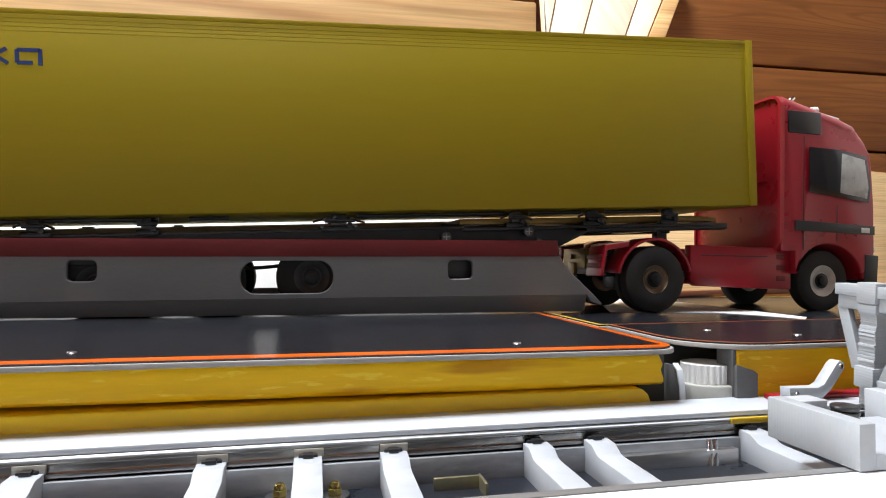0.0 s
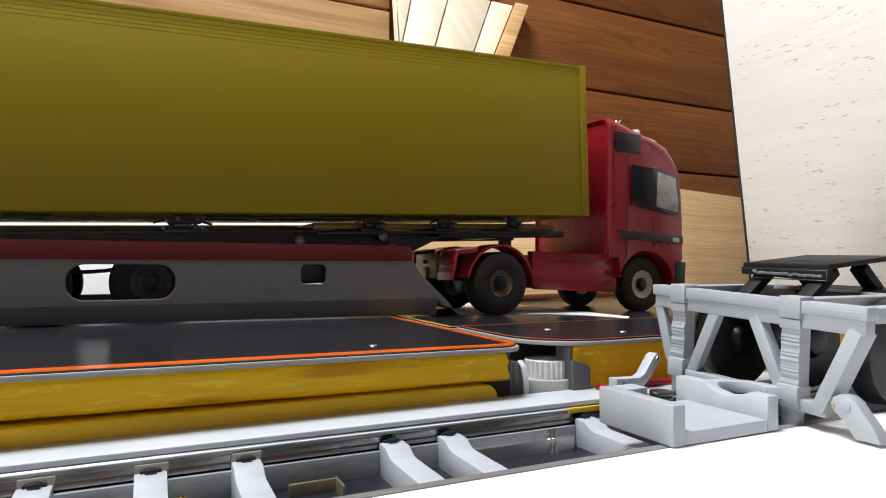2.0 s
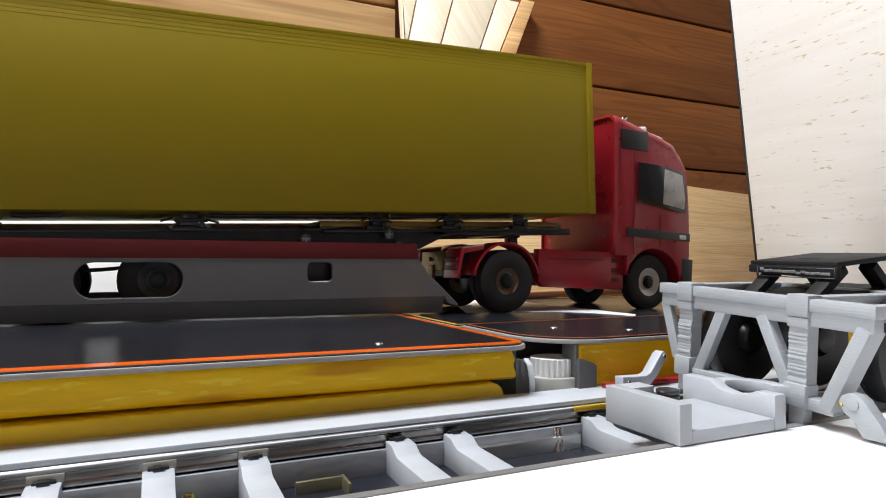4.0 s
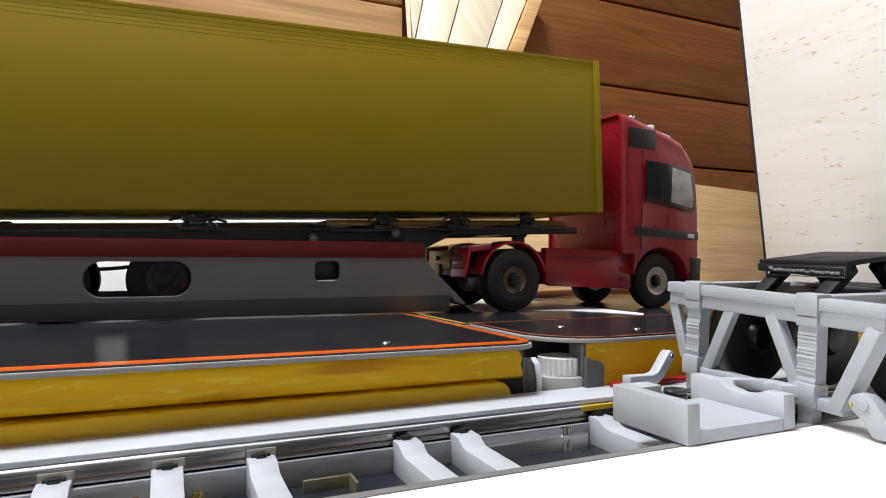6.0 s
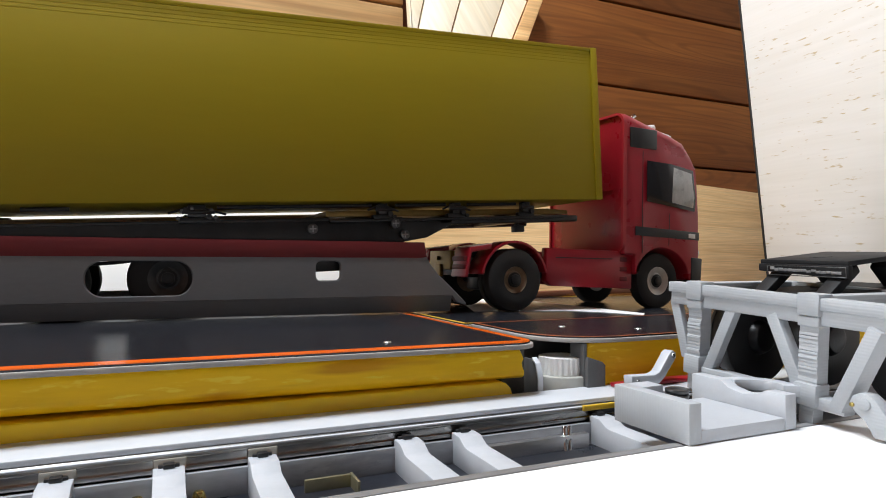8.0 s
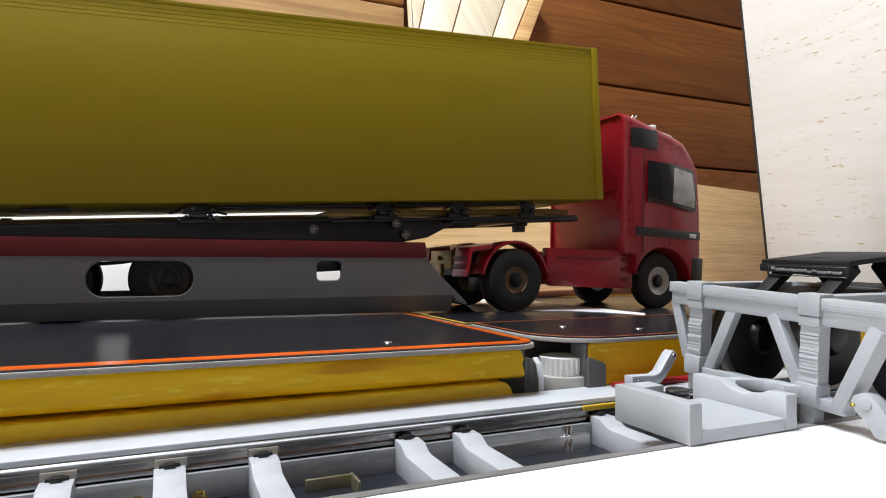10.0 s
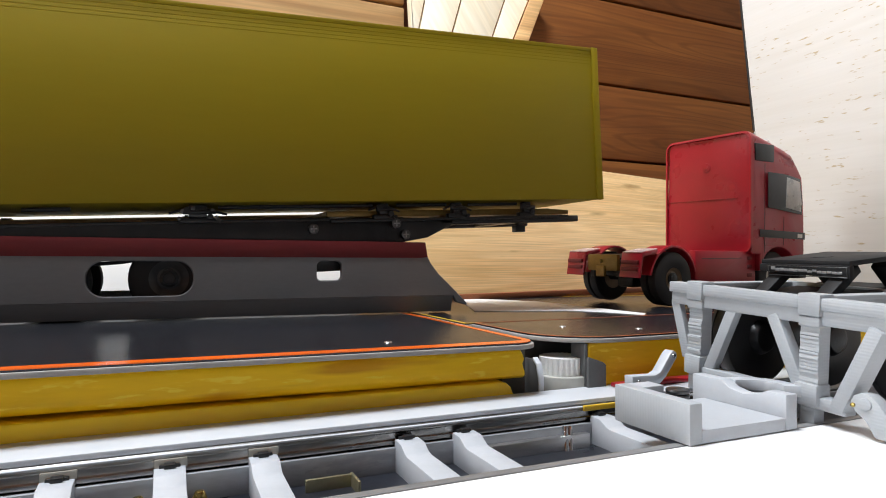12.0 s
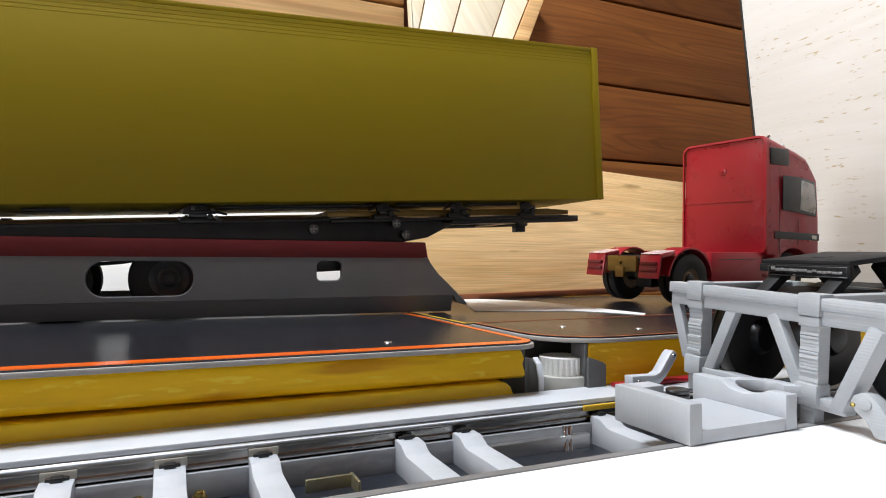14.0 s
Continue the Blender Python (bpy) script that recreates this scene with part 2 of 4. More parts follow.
TABLE_WOOD = wood("table_wood", (0.45, 0.27, 0.12), (0.30, 0.16, 0.06), 18, (0.1, 1, 1), 0.5, 0)
# lighter copy of the pine, window light put into its colour
PINE_LIT = wood("lit_pine_boards", (0.78, 0.50, 0.23), (0.58, 0.32, 0.13), 16, (0.10, 1, 1), 0.45, 4.0)
DARK_WOOD = wood("reddish_wood", (0.30, 0.10, 0.035), (0.18, 0.05, 0.02), 18, (0.1, 1, 1), 0.5, 0)


def flecks(mat, colour, scale, stretch, lo, hi):
    """Small marks of another colour strewn over a surface."""
    n, l = mat.node_tree.nodes, mat.node_tree.links
    b = n["Principled BSDF"]
    before = b.inputs["Base Color"].links[0].from_socket
    co, mp, fl, ramp, mx = (n.new("ShaderNode" + k) for k in ("TexCoord", "Mapping", "TexNoise", "ValToRGB", "Mix"))
    mp.inputs["Scale"].default_value = stretch
    fl.inputs["Scale"].default_value, fl.inputs["Detail"].default_value = scale, 3
    ramp.color_ramp.elements[0].position, ramp.color_ramp.elements[1].position = lo, hi
    mx.data_type = "RGBA"
    mx.inputs["B"].default_value = (*colour, 1)
    l.new(co.outputs["Object"], mp.inputs[0])
    l.new(mp.outputs[0], fl.inputs[0])
    l.new(fl.outputs[0], ramp.inputs[0])
    l.new(ramp.outputs[0], mx.inputs["Factor"])
    l.new(before, mx.inputs["A"])
    l.new(mx.outputs["Result"], b.inputs["Base Color"])


flecks(YELLOW_BEAM, (0.98, 0.68, 0.05), 520, (0.2, 1, 1), 0.61, 0.68)
flecks(YELLOW_BEAM, (0.66, 0.31, 0.003), 150, (0.10, 1, 1), 0.57, 0.68)
flecks(DECK, (0.34, 0.34, 0.35), 420, (1, 1, 1), 0.755, 0.79)
flecks(GREY_WALL, (0.21, 0.212, 0.218), 60, (0.5, 1, 1), 0.56, 0.75)
flecks(BAMBOO, (0.46, 0.27, 0.10), 130, (0.12, 1, 0.9), 0.64, 0.78)

# small brown flecks of the birch veneer
n, l = PLYWOOD.node_tree.nodes, PLYWOOD.node_tree.links
shader = n["Principled BSDF"]
before = shader.inputs["Base Color"].links[0].from_socket
co, mp, fl, area, mul, ramp, mx = (n.new("ShaderNode" + k) for k in ("TexCoord", "Mapping", "TexNoise", "TexNoise", "Math", "ValToRGB", "Mix"))
mp.inputs["Scale"].default_value = (1, 0.22, 1)
mp.inputs["Rotation"].default_value = (radians(4), 0, 0)
l.new(co.outputs["Object"], mp.inputs[0])
fl.inputs["Scale"].default_value, fl.inputs["Detail"].default_value, fl.inputs["Roughness"].default_value = 420, 2, 0.5
area.inputs["Scale"].default_value = 22
l.new(mp.outputs[0], fl.inputs[0])
l.new(co.outputs["Object"], area.inputs[0])
mul.operation = "MULTIPLY_ADD"
mul.inputs[1].default_value = 0.22
l.new(area.outputs[0], mul.inputs[0])
l.new(fl.outputs[0], mul.inputs[2])
ramp.color_ramp.elements[0].position, ramp.color_ramp.elements[1].position = 0.775, 0.85
l.new(mul.outputs[0], ramp.inputs[0])
mx.data_type = "RGBA"
mx.inputs["B"].default_value = (0.52, 0.44, 0.29, 1)
l.new(ramp.outputs[0], mx.inputs["Factor"])
l.new(before, mx.inputs["A"])
l.new(mx.outputs["Result"], shader.inputs["Base Color"])


# ---------------------------------------------------------------- mesh tools (millimetres)
MM = 0.001


def box(bm, x0, x1, y0, y1, z0, z1, bev=0.0, seg=2, m=None):
    """A block with rounded edges."""
    vs = bmesh.ops.create_cube(bm, size=1.0)["verts"]
    for v in vs:
        v.co = ((x0 + x1) / 2 + v.co.x * (x1 - x0), (y0 + y1) / 2 + v.co.y * (y1 - y0), (z0 + z1) / 2 + v.co.z * (z1 - z0))
    if m is not None:
        bmesh.ops.transform(bm, matrix=m, verts=vs)
    if bev:
        es = list({e for v in vs for e in v.link_edges})
        bmesh.ops.bevel(bm, geom=es, offset=bev, segments=seg, affect="EDGES", profile=0.5)
    return bm


def rod(bm, a, b, r, r2=None, seg=24, bev=0.0):
    """A round bar from a to b."""
    a, b = Vector(a), Vector(b)
    d = b - a
    m = Matrix.Translation((a + b) / 2) @ d.to_track_quat("Z", "Y").to_matrix().to_4x4()
    vs = bmesh.ops.create_cone(bm, cap_ends=True, segments=seg, radius1=r, radius2=r if r2 is None else r2, depth=d.length, matrix=m)["verts"]
    if bev:
        es = [e for e in {e for v in vs for e in v.link_edges} if len(e.link_faces) == 2 and e.calc_face_angle(0) > 1.0]
        bmesh.ops.bevel(bm, geom=es, offset=bev, segments=2, affect="EDGES", profile=0.5)
    return bm


def prism(bm, outline, depth0, depth1, axis="y", bev=0.0, seg=2):
    """An outline of (a, b) pushed from depth0 to depth1 along an axis."""
    def at(p, d):
        return {"y": (p[0], d, p[1]), "x": (d, p[0], p[1]), "z": (p[0], p[1], d)}[axis]
    v0 = [bm.verts.new(at(p, depth0)) for p in outline]
    v1 = [bm.verts.new(at(p, depth1)) for p in outline]
    n = len(outline)
    fs = [bm.faces.new(v0), bm.faces.new(list(reversed(v1)))]
    for k in range(n):
        fs.append(bm.faces.new((v0[k], v1[k], v1[(k + 1) % n], v0[(k + 1) % n])))
    bmesh.ops.recalc_face_normals(bm, faces=fs)
    if bev:
        es = list({e for f in fs for e in f.edges if e.is_manifold and e.calc_face_angle(0) > 0.5})
        bmesh.ops.bevel(bm, geom=es, offset=bev, segments=seg, affect="EDGES", profile=0.5)
    return bm


def beam(bm, a, b, w, h, bev=0.0, up=(0, 0, 1)):
    """A square bar from a to b, w across and h high."""
    a, b = Vector(a), Vector(b)
    d = (b - a).normalized()
    s = d.cross(Vector(up)).normalized()
    t = s.cross(d)
    m = Matrix((s, d, t)).transposed().to_4x4()
    m.translation = (a + b) / 2
    L = (b - a).length
    return box(bm, -w / 2, w / 2, -L / 2, L / 2, -h / 2, h / 2, bev, 2, m)


def mesh_of(bm, name, mat, smooth=True):
    for v in bm.verts:
        v.co *= MM
    me = bpy.data.meshes.new(name)
    bm.to_mesh(me)
    bm.free()
    if smooth:
        for p in me.polygons:
            p.use_smooth = True
        me.set_sharp_from_angle(angle=radians(28))
    me.materials.append(mat)
    return me


def part(name, bm, mat, parent=None, label="", m=None):
    ob = new(name, mesh_of(bm, name, mat))
    if parent is not None:
        ob.parent = parent
    if m is not None:
        ob.matrix_basis = m
    return tagged(ob, label)


def thing(name, label, category, m=None, group="", kind=""):
    ob = new(name)
    ob.empty_display_size = 0.02
    if m is not None:
        ob.matrix_basis = m
    return tagged(ob, label, category, group, kind)


def solid(name, bm, mat, label, category="", group="", kind="", m=None):
    ob = part(name, bm, mat, None, label, m)
    return tagged(ob, label, category, group, kind)


def B():
    return bmesh.new()


def mm(x, y, z, rx=0, ry=0, rz=0):
    return pose(x * MM, y * MM, z * MM, rx, ry, rz)


def plate_with_holes(outline, holes, thick, bev=0.4):
    """A flat board in x and z with round-cornered holes; its near face lies at y = 0."""
    cu = bpy.data.curves.new("outline", "CURVE")
    cu.dimensions, cu.fill_mode = "2D", "BOTH"
    cu.extrude, cu.bevel_depth, cu.bevel_resolution = (thick / 2 - bev) * MM, bev * MM, 1
    cu.offset = -bev * MM
    for ring in (outline, *holes):
        sp = cu.splines.new("POLY")
        sp.points.add(len(ring) - 1)
        for p, (x, z) in zip(sp.points, ring):
            p.co = (x * MM, z * MM, 0, 1)
        sp.use_cyclic_u = True
    tmp = new("outline", cu)
    me = bpy.data.meshes.new_from_object(tmp.evaluated_get(bpy.context.evaluated_depsgraph_get()))
    bpy.data.objects.remove(tmp)
    me.transform(Matrix.Translation((0, thick / 2 * MM, 0)) @ Matrix.Rotation(radians(90), 4, "X"))
    return me


def slot(x0, x1, z0, z1, r, seg=8):
    """A rounded rectangle as a ring of points."""
    pts = []
    for cx, cz, a0 in ((x1 - r, z1 - r, 0), (x0 + r, z1 - r, 90), (x0 + r, z0 + r, 180), (x1 - r, z0 + r, 270)):
        for k in range(seg + 1):
            a = radians(a0 + 90 * k / seg)
            pts.append((cx + r * math.cos(a), cz + r * math.sin(a)))
    return pts


# ---------------------------------------------------------------- room
solid("floor", box(B(), -1700, 1900, -1700, 1300, -800, -770), TABLE_WOOD, "brown wooden floor boards", "floor", kind="structure")
# south and east walls are out of view, added to bounce light
solid("wall_south", box(B(), -1700, 1900, -1760, -1700, -770, 1500), GREY_PAINT, "unseen grey painted wall for bounce light", "wall", kind="structure")
solid("wall_east", box(B(), 1840, 1900, -1700, 1300, -770, 1500), PLASTER, "unseen grey plastered wall for bounce light", "wall", kind="structure")
for nm, a in (("wall_west", (-1700, -1640, -1700, 160, -770, 1500)), ("wall_west_2", (-1700, -1640, 1110, 1300, -770, 1500)),
              ("wall_west_3", (-1700, -1640, 160, 1110, -770, 60)), ("wall_west_4", (-1700, -1640, 160, 1110, 900, 1500))):
    solid(nm, box(B(), *a), PINE, "pine boarded wall beside a window", "wall", kind="structure")
bm = B()
for a in ((-1700, 1900, -1760, -70), (-1700, 1900, 880, 1300), (-1700, -650, -70, 880), (150, 1900, -70, 880)):
    box(bm, *a, 1500, 1560)
solid("ceiling", bm, PINE, "pine boarded ceiling", "ceiling", kind="structure")
solid("wall_north", box(B(), -1700, 1900, 800, 860, -770, 1500), DARK_WOOD, "wall behind pine boards", "wall", kind="structure")
table = thing("table", "plain wooden table carrying the model", "table")
part("table_top", box(B(), -900, 900, -500, 690, -62, -34, 3), TABLE_WOOD, table)
for x in (-860, 800):
    for y in (-460, 590):
        part("leg", box(B(), x, x + 60, y, y + 60, -769.8, -62, 4), TABLE_WOOD, table)

# boards of the far wall
def planks(parent, mat, x0, x1, joints, y, thick=16):
    for z0, z1 in zip(joints[:-1], joints[1:]):
        bm = B()
        box(bm, x0, x1, y, y + thick, z0 + 1.6, z1 - 1.6, 2.2)
        part("plank", bm, mat, parent)


NORTH = bpy.data.objects["wall_north"]
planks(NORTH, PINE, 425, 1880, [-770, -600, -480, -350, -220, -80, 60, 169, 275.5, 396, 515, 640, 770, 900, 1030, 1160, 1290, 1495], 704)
# the left boards are painted paler for the light that falls there
planks(NORTH, PINE_LIT, -1690, 262, [-770, -600, -480, -350, -220, -110, 0, 110, 220, 335, 440, 560, 690, 820, 950, 1080, 1210, 1340, 1495], 704)

# sloping lining of the dormer: upright boards, splayed into the room; tilt and pale colour stand for sunlight
LINING = thing("dormer_lining", "upright pine boards of a dormer lining, sunlight in their pale colour", "wall panel", mm(245, 640, 304, -40, 0, 0), kind="structure")
seams = [(0.2, 0.21), (14.8, 0.36), (56.6, 0.44), (108.8, 0.53), (137.6, 0.59), (159.0, 0.60)]
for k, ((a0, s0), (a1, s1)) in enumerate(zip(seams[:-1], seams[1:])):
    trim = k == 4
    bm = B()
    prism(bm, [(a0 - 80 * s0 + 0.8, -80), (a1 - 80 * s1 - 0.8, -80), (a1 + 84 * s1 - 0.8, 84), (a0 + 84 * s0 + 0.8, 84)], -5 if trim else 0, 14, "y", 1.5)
    part("trim" if trim else "plank", bm, PINE_LIT if trim else PINE_UP_LIT, LINING, "brown trim board" if trim else "")

# ---------------------------------------------------------------- boards round the model
bm = B()
box(bm, -225, 420, 0, 12, -1.5, 122, 0.8)
solid("bamboo_board", bm, BAMBOO, "light bamboo board leaning behind the deck", "board", m=mm(342, 430, 0, -22, 0, 13))
bm = B()
box(bm, -225, 420, -14, -7, -1.8, 2.6, 0.6)
solid("base_batten", bm, DARK_WOOD, "narrow reddish batten along the foot of the bamboo board", "batten", m=mm(342, 430, 0, 0, 0, 13))
# added sheet standing for the sunlit background, leant back to catch light
solid("white_card", box(B(), -700, 116, 0, 3, 0.2, 78, 0.5), WHITE, "white leaning sheet added for the bright background behind the trailer", "card", m=mm(0, 388, 0, -32, 0, 0))
bm = B()
prism(bm, [(80, -34), (412.6, -34), (461.4, 420), (80, 420)], 530, 540, "x", 0.6)
sheet = solid("plywood_sheet", bm, PLYWOOD, "pale birch plywood sheet with small brown flecks", "plywood")
# black strip painting the shade on the sheet's left edge
bm = B()
prism(bm, [(412.8, -34), (414.6, -34), (463.4, 420), (461.6, 420)], 529.4, 540.4, "x", 0.2)
part("edge_shade", bm, BLACK, sheet, "dark strip for the shaded edge")


# ---------------------------------------------------------------- decks
def rounded(x0, x1, y0, y1, r, corners=(1, 1, 1, 1), seg=6):
    """An outline in plan; corners: right-far, left-far, left-near, right-near."""
    pts = []
    for (cx, cy, a0), on in zip(((x1, y1, 0), (x0, y1, 90), (x0, y0, 180), (x1, y0, 270)), corners):
        rr = r if on else 0.01
        sx, sy = (-1 if cx == x1 else 1), (-1 if cy == y1 else 1)
        for k in range(seg + 1 if on else 1):
            a = radians(a0 + 90 * k / seg)
            pts.append((cx + sx * rr + rr * math.cos(a), cy + sy * rr + rr * math.sin(a)))
    return pts


def line_ring(x0, x1, y0, y1, r, w, z0, z1, corners, side):
    """A thin raised line that follows an outline."""
    bm = B()
    a, b = rounded(x0, x1, y0, y1, r, corners), rounded(x0 + side, x1 - side, y0 + w, y1 - w, max(0.5, r - w), corners)
    n = len(a)
    ring = [[bm.verts.new((*p, z)) for p in pts] for pts, z in ((a, z0), (a, z1), (b, z1), (b, z0))]
    for i in range(4):
        for k in range(n):
            bm.faces.new((ring[i][k], ring[i][(k + 1) % n], ring[(i + 1) % 4][(k + 1) % n], ring[(i + 1) % 4][k]))
    bmesh.ops.recalc_face_normals(bm, faces=bm.faces[:])
    return bm


def screw_head(bm, x, y, z, r=1.6):
    rod(bm, (x, y, z - 0.4), (x, y, z + 0.22), r, r * 0.7, 16)
    box(bm, x - r * 0.7, x + r * 0.7, y - 0.2, y + 0.2, z + 0.2, z + 0.3)


def deck(label, x0, x1, y0, y1, r, corners, line_mat, line_w, screws, m=None):
    ob = thing("deck_plate", label, "deck plate", m)
    bm = B()
    prism(bm, rounded(x0, x1, y0, y1, r, corners), -1.9, -0.5, "z", 0.2)
    part("edge", bm, DECK_EDGE, ob, "grey cut edge")
    bm = B()
    prism(bm, rounded(x0 + 0.7, x1 - 0.7, y0 + 0.7, y1 - 0.7, r, corners), -0.5, 0, "z")
    part("surface", bm, DECK, ob, "dark glossy surface")
    part("edge_line", line_ring(x0 + 0.75, x1 - 0.75, y0 + 0.75, y1 - 0.75, r, line_w, 0.004, 0.16, corners, min(line_w, 2.4)), line_mat, ob, "painted edge line")
    for x, y in screws:
        bm = B()
        screw_head(bm, x, y, 0)
        part("screw", bm, ALU, ob)
    return ob


deck("dark deck plate with an orange edge line under the trailer", -420, 107, 163.2, 396, 8, (0, 0, 0, 1), ORANGE, 5.0,
     [(62, 180), (-60, 182), (-170, 182)], mm(107, 0, 0, 0, 0.35, 0) @ mm(-107, 0, 0))
deck("dark deck plate with an orange edge line beside the loading gap", 113.4, 330, 165.5, 226, 24, (0, 0, 1, 0), ORANGE_WORN, 0.9,
     [(139.6, 200), (161, 182), (205, 184)])
deck("dark roadway plate with a yellow edge line", 111, 520, 228, 404, 3, (0, 0, 0, 0), YELLOW_LINE, 1.6, [], mm(0, 0, 0.7, 0, 0.6, 0))
solid("white_stripe", prism(B(), [(186, 391), (207, 372), (223, 349), (223, 289), (223, 247), (215, 239), (207, 260), (194, 275), (168, 279), (145, 285)], 0.0, 0.35, "z", 0.1), WHITE, "white road marking strip on the roadway plate", "marking", m=mm(0, 0, 0.75, 0, 0.6, 0))


# ---------------------------------------------------------------- yellow supports
def support(x0, x1, y0, y1, z0, z1, label, bev):
    bm = B()
    box(bm, x0, x1, y0, y1, z0, z1, bev, 4)
    return solid("support_beam", bm, YELLOW_BEAM, label, "beam", "yellow support beams")


def drawn_out(bm, outline, xs, wobble, ragged):
    """An outline in y and z carried along x, hand-worked: its skin wanders a little and its end is rough."""
    rings = []
    for x in xs:
        ring = []
        for y, z in outline:
            d = noise.noise_vector((x * 0.06, y * 0.5, z * 0.5))
            e = ragged * noise.noise((y * 0.9, z * 1.1, 3.0)) if x == xs[-1] else 0
            ring.append(bm.verts.new((x + e, y + wobble * d.y, z + wobble * d.z)))
        rings.append(ring)
    for r0, r1 in zip(rings[:-1], rings[1:]):
        for k in range(len(outline)):
            bm.faces.new((r0[k], r0[(k + 1) % len(outline)], r1[(k + 1) % len(outline)], r1[k]))
    bm.faces.new(rings[0])
    bm.faces.new(rings[-1])
    bmesh.ops.recalc_face_normals(bm, faces=bm.faces[:])
    return bm


TILT = mm(100, 0, 0, 0, 0.5, 0) @ mm(-100, 0, 0)
bm = B()
drawn_out(bm, [(190, -2.2), (174, -2.2), (172, -2.3), (171.0, -2.7), (170.3, -3.5), (170.0, -4.6), (170.0, -5.9), (170.0, -7.2), (170.0, -8.5), (170.0, -9.8), (170.4, -11.0), (171.4, -12.0), (173, -12.3), (190, -12.3)],
          [-420, -260] + [-180 + 6 * k for k in range(47)] + [103.6], 0.22, 3.2)
solid("support_beam", bm, YELLOW_BEAM, "yellow painted beam with a ragged end under the deck", "beam", "yellow support beams", m=TILT)
bm = B()
prism(bm, [(-420, -12.3), (95, -12.3), (97, -12.8), (98.6, -14.2), (99.4, -16.4), (99.6, -31), (-420, -31)], 168.6, 186, "y", 0.6, 3)
solid("support_beam", bm, YELLOW_SMOOTH, "smooth yellow painted lower beam with a rounded end", "beam", "yellow support beams", m=mm(100, 0, 0, 0, 0.15, 0) @ mm(-100, 0, 0))
support(127.5, 330, 168, 176, -33, -2.0, "yellow painted beam under the second deck plate", 0.8)
solid("end_plate", box(B(), 126.2, 127.4, 168.3, 176, -33, -2.1, 0.2), GAP_GREY, "dark grey plate on the end of the yellow beam", "plate")
solid("track_bed", box(B(), -430, 430, 96, 420, -34, -32, 0.4), TRACK_BED, "dark track bed board", "base board")

solid("track_bed", box(B(), -430, 300, 109, 150.5, -31.9, -28.7, 0.3), TRACK_BED, "glossy dark bed strip between the rails", "base board")

# knurled cap in the gap between the beams
cap = thing("knurled_cap", "pale grey fluted cap on a round collar", "cap", mm(124, 178, -32))
bm = B()
rod(bm, (0, 0, 0), (0, 0, 19.0), 9.7, None, 40, 0.7)
part("collar", bm, BEIGE_PLASTIC, cap)
bm = B()
flutes = []
for k in range(26):
    for d, r in ((-0.32, 7.3), (-0.18, 7.8), (0.18, 7.8), (0.32, 7.3)):
        a = (k + d) * 2 * math.pi / 26
        flutes.append((r * math.cos(a), r * math.sin(a)))
prism(bm, flutes, 19.0, 24.8, "z", 0.12, 1)
part("fluted_head", bm, CAP_PLASTIC, cap)
bm = B()
prism(bm, [(-8, 0), (9, 0), (9, 21), (5, 24), (-3, 24.6), (-6, 23), (-7.6, 19), (-8, 14)], -0.5, 0.5, "x", 0.2)
box(bm, -0.6, 6, -8, 9, 0, 1.2, 0.2)
clip_plate = solid("bracket", bm, GAP_GREY, "grey curved bracket plate beside the cap, its lit edge painted white", "bracket", "brackets at the cap", m=mm(112.4, 179, -32, 0, 0, -10))
# white strip for the light caught along the plate's edge
bm = B()
prism(bm, [(-8.9, 1), (-8, 1), (-8, 14), (-7.6, 19), (-6, 23), (-3, 24.6), (-3.2, 25.4), (-6.6, 23.8), (-8.5, 19.4)], -0.9, 0.9, "x", 0.15)
part("edge", bm, WHITE_STRIP, clip_plate, "white strip painting the lit edge")
solid("gap_plate", box(B(), 101, 170, 193, 195, -33, -2.3, 0.3), GAP_GREY, "dark grey cross plate closing the gap behind the cap", "plate")
solid("gap_plate", box(B(), 101.5, 110.6, 180, 181.4, -33, -2.6, 0.3), GAP_GREY, "dark grey plate at the ends of the yellow beams", "plate")

bm = B()
prism(bm, [(126.2, -33.8), (133.4, -33.8), (133.4, -9.2), (132.2, -8.2), (126.2, -6.2)], 166.3, 167.5, "y", 0.25)
box(bm, 126.2, 127.2, 167.5, 168, -33.8, -7, 0.1)
solid("bracket", bm, GAP_GREY, "dark grey flat bracket plate in front of the yellow beam", "bracket", "brackets at the cap")

# ---------------------------------------------------------------- track
rail = thing("far_rail", "aluminium rail with a white plastic top strip", "rail")
bm = B()
box(bm, -430, 300, 153.0, 168.4, -17.6, -16.2, 0.25)
part("top_strip", bm, WHITE_STRIP, rail, "white plastic strip")
bm = B()
prism(bm, [(152.9, -17.7), (155, -17.7), (155, -31.9), (149, -31.9), (149, -30.8), (153.4, -30.4), (153.4, -22.9), (152.0, -22.2), (151.9, -21.2), (152.3, -20.9), (152.3, -19.3), (151.9, -19.0), (152.0, -18.2)], -430, 300, "x", 0.12)
part("profile", bm, RAIL_ALU, rail, "worn aluminium profile, reflection streaks in its colour")
bm = B()
box(bm, -430, 300, 151.5, 152.8, -18.4, -17.9, 0.12)
part("flange", bm, WHITE_STRIP, rail, "thin white lip")
bm = B()
box(bm, -430, 300, 150.6, 151.9, -31.9, -22.6, 0.2)
part("lower_web", bm, WEB, rail, "blue-grey plastic web")
near = thing("near_rail", "aluminium rail beside the white board", "rail")
bm = B()
prism(bm, [(106.4, -16.4), (108.8, -16.4), (108.8, -19.5), (107.8, -20), (107.8, -31.9), (106.4, -31.9)], -430, 300, "x", 0.15)
part("profile", bm, GREY_RAIL, near, "worn grey metal profile")
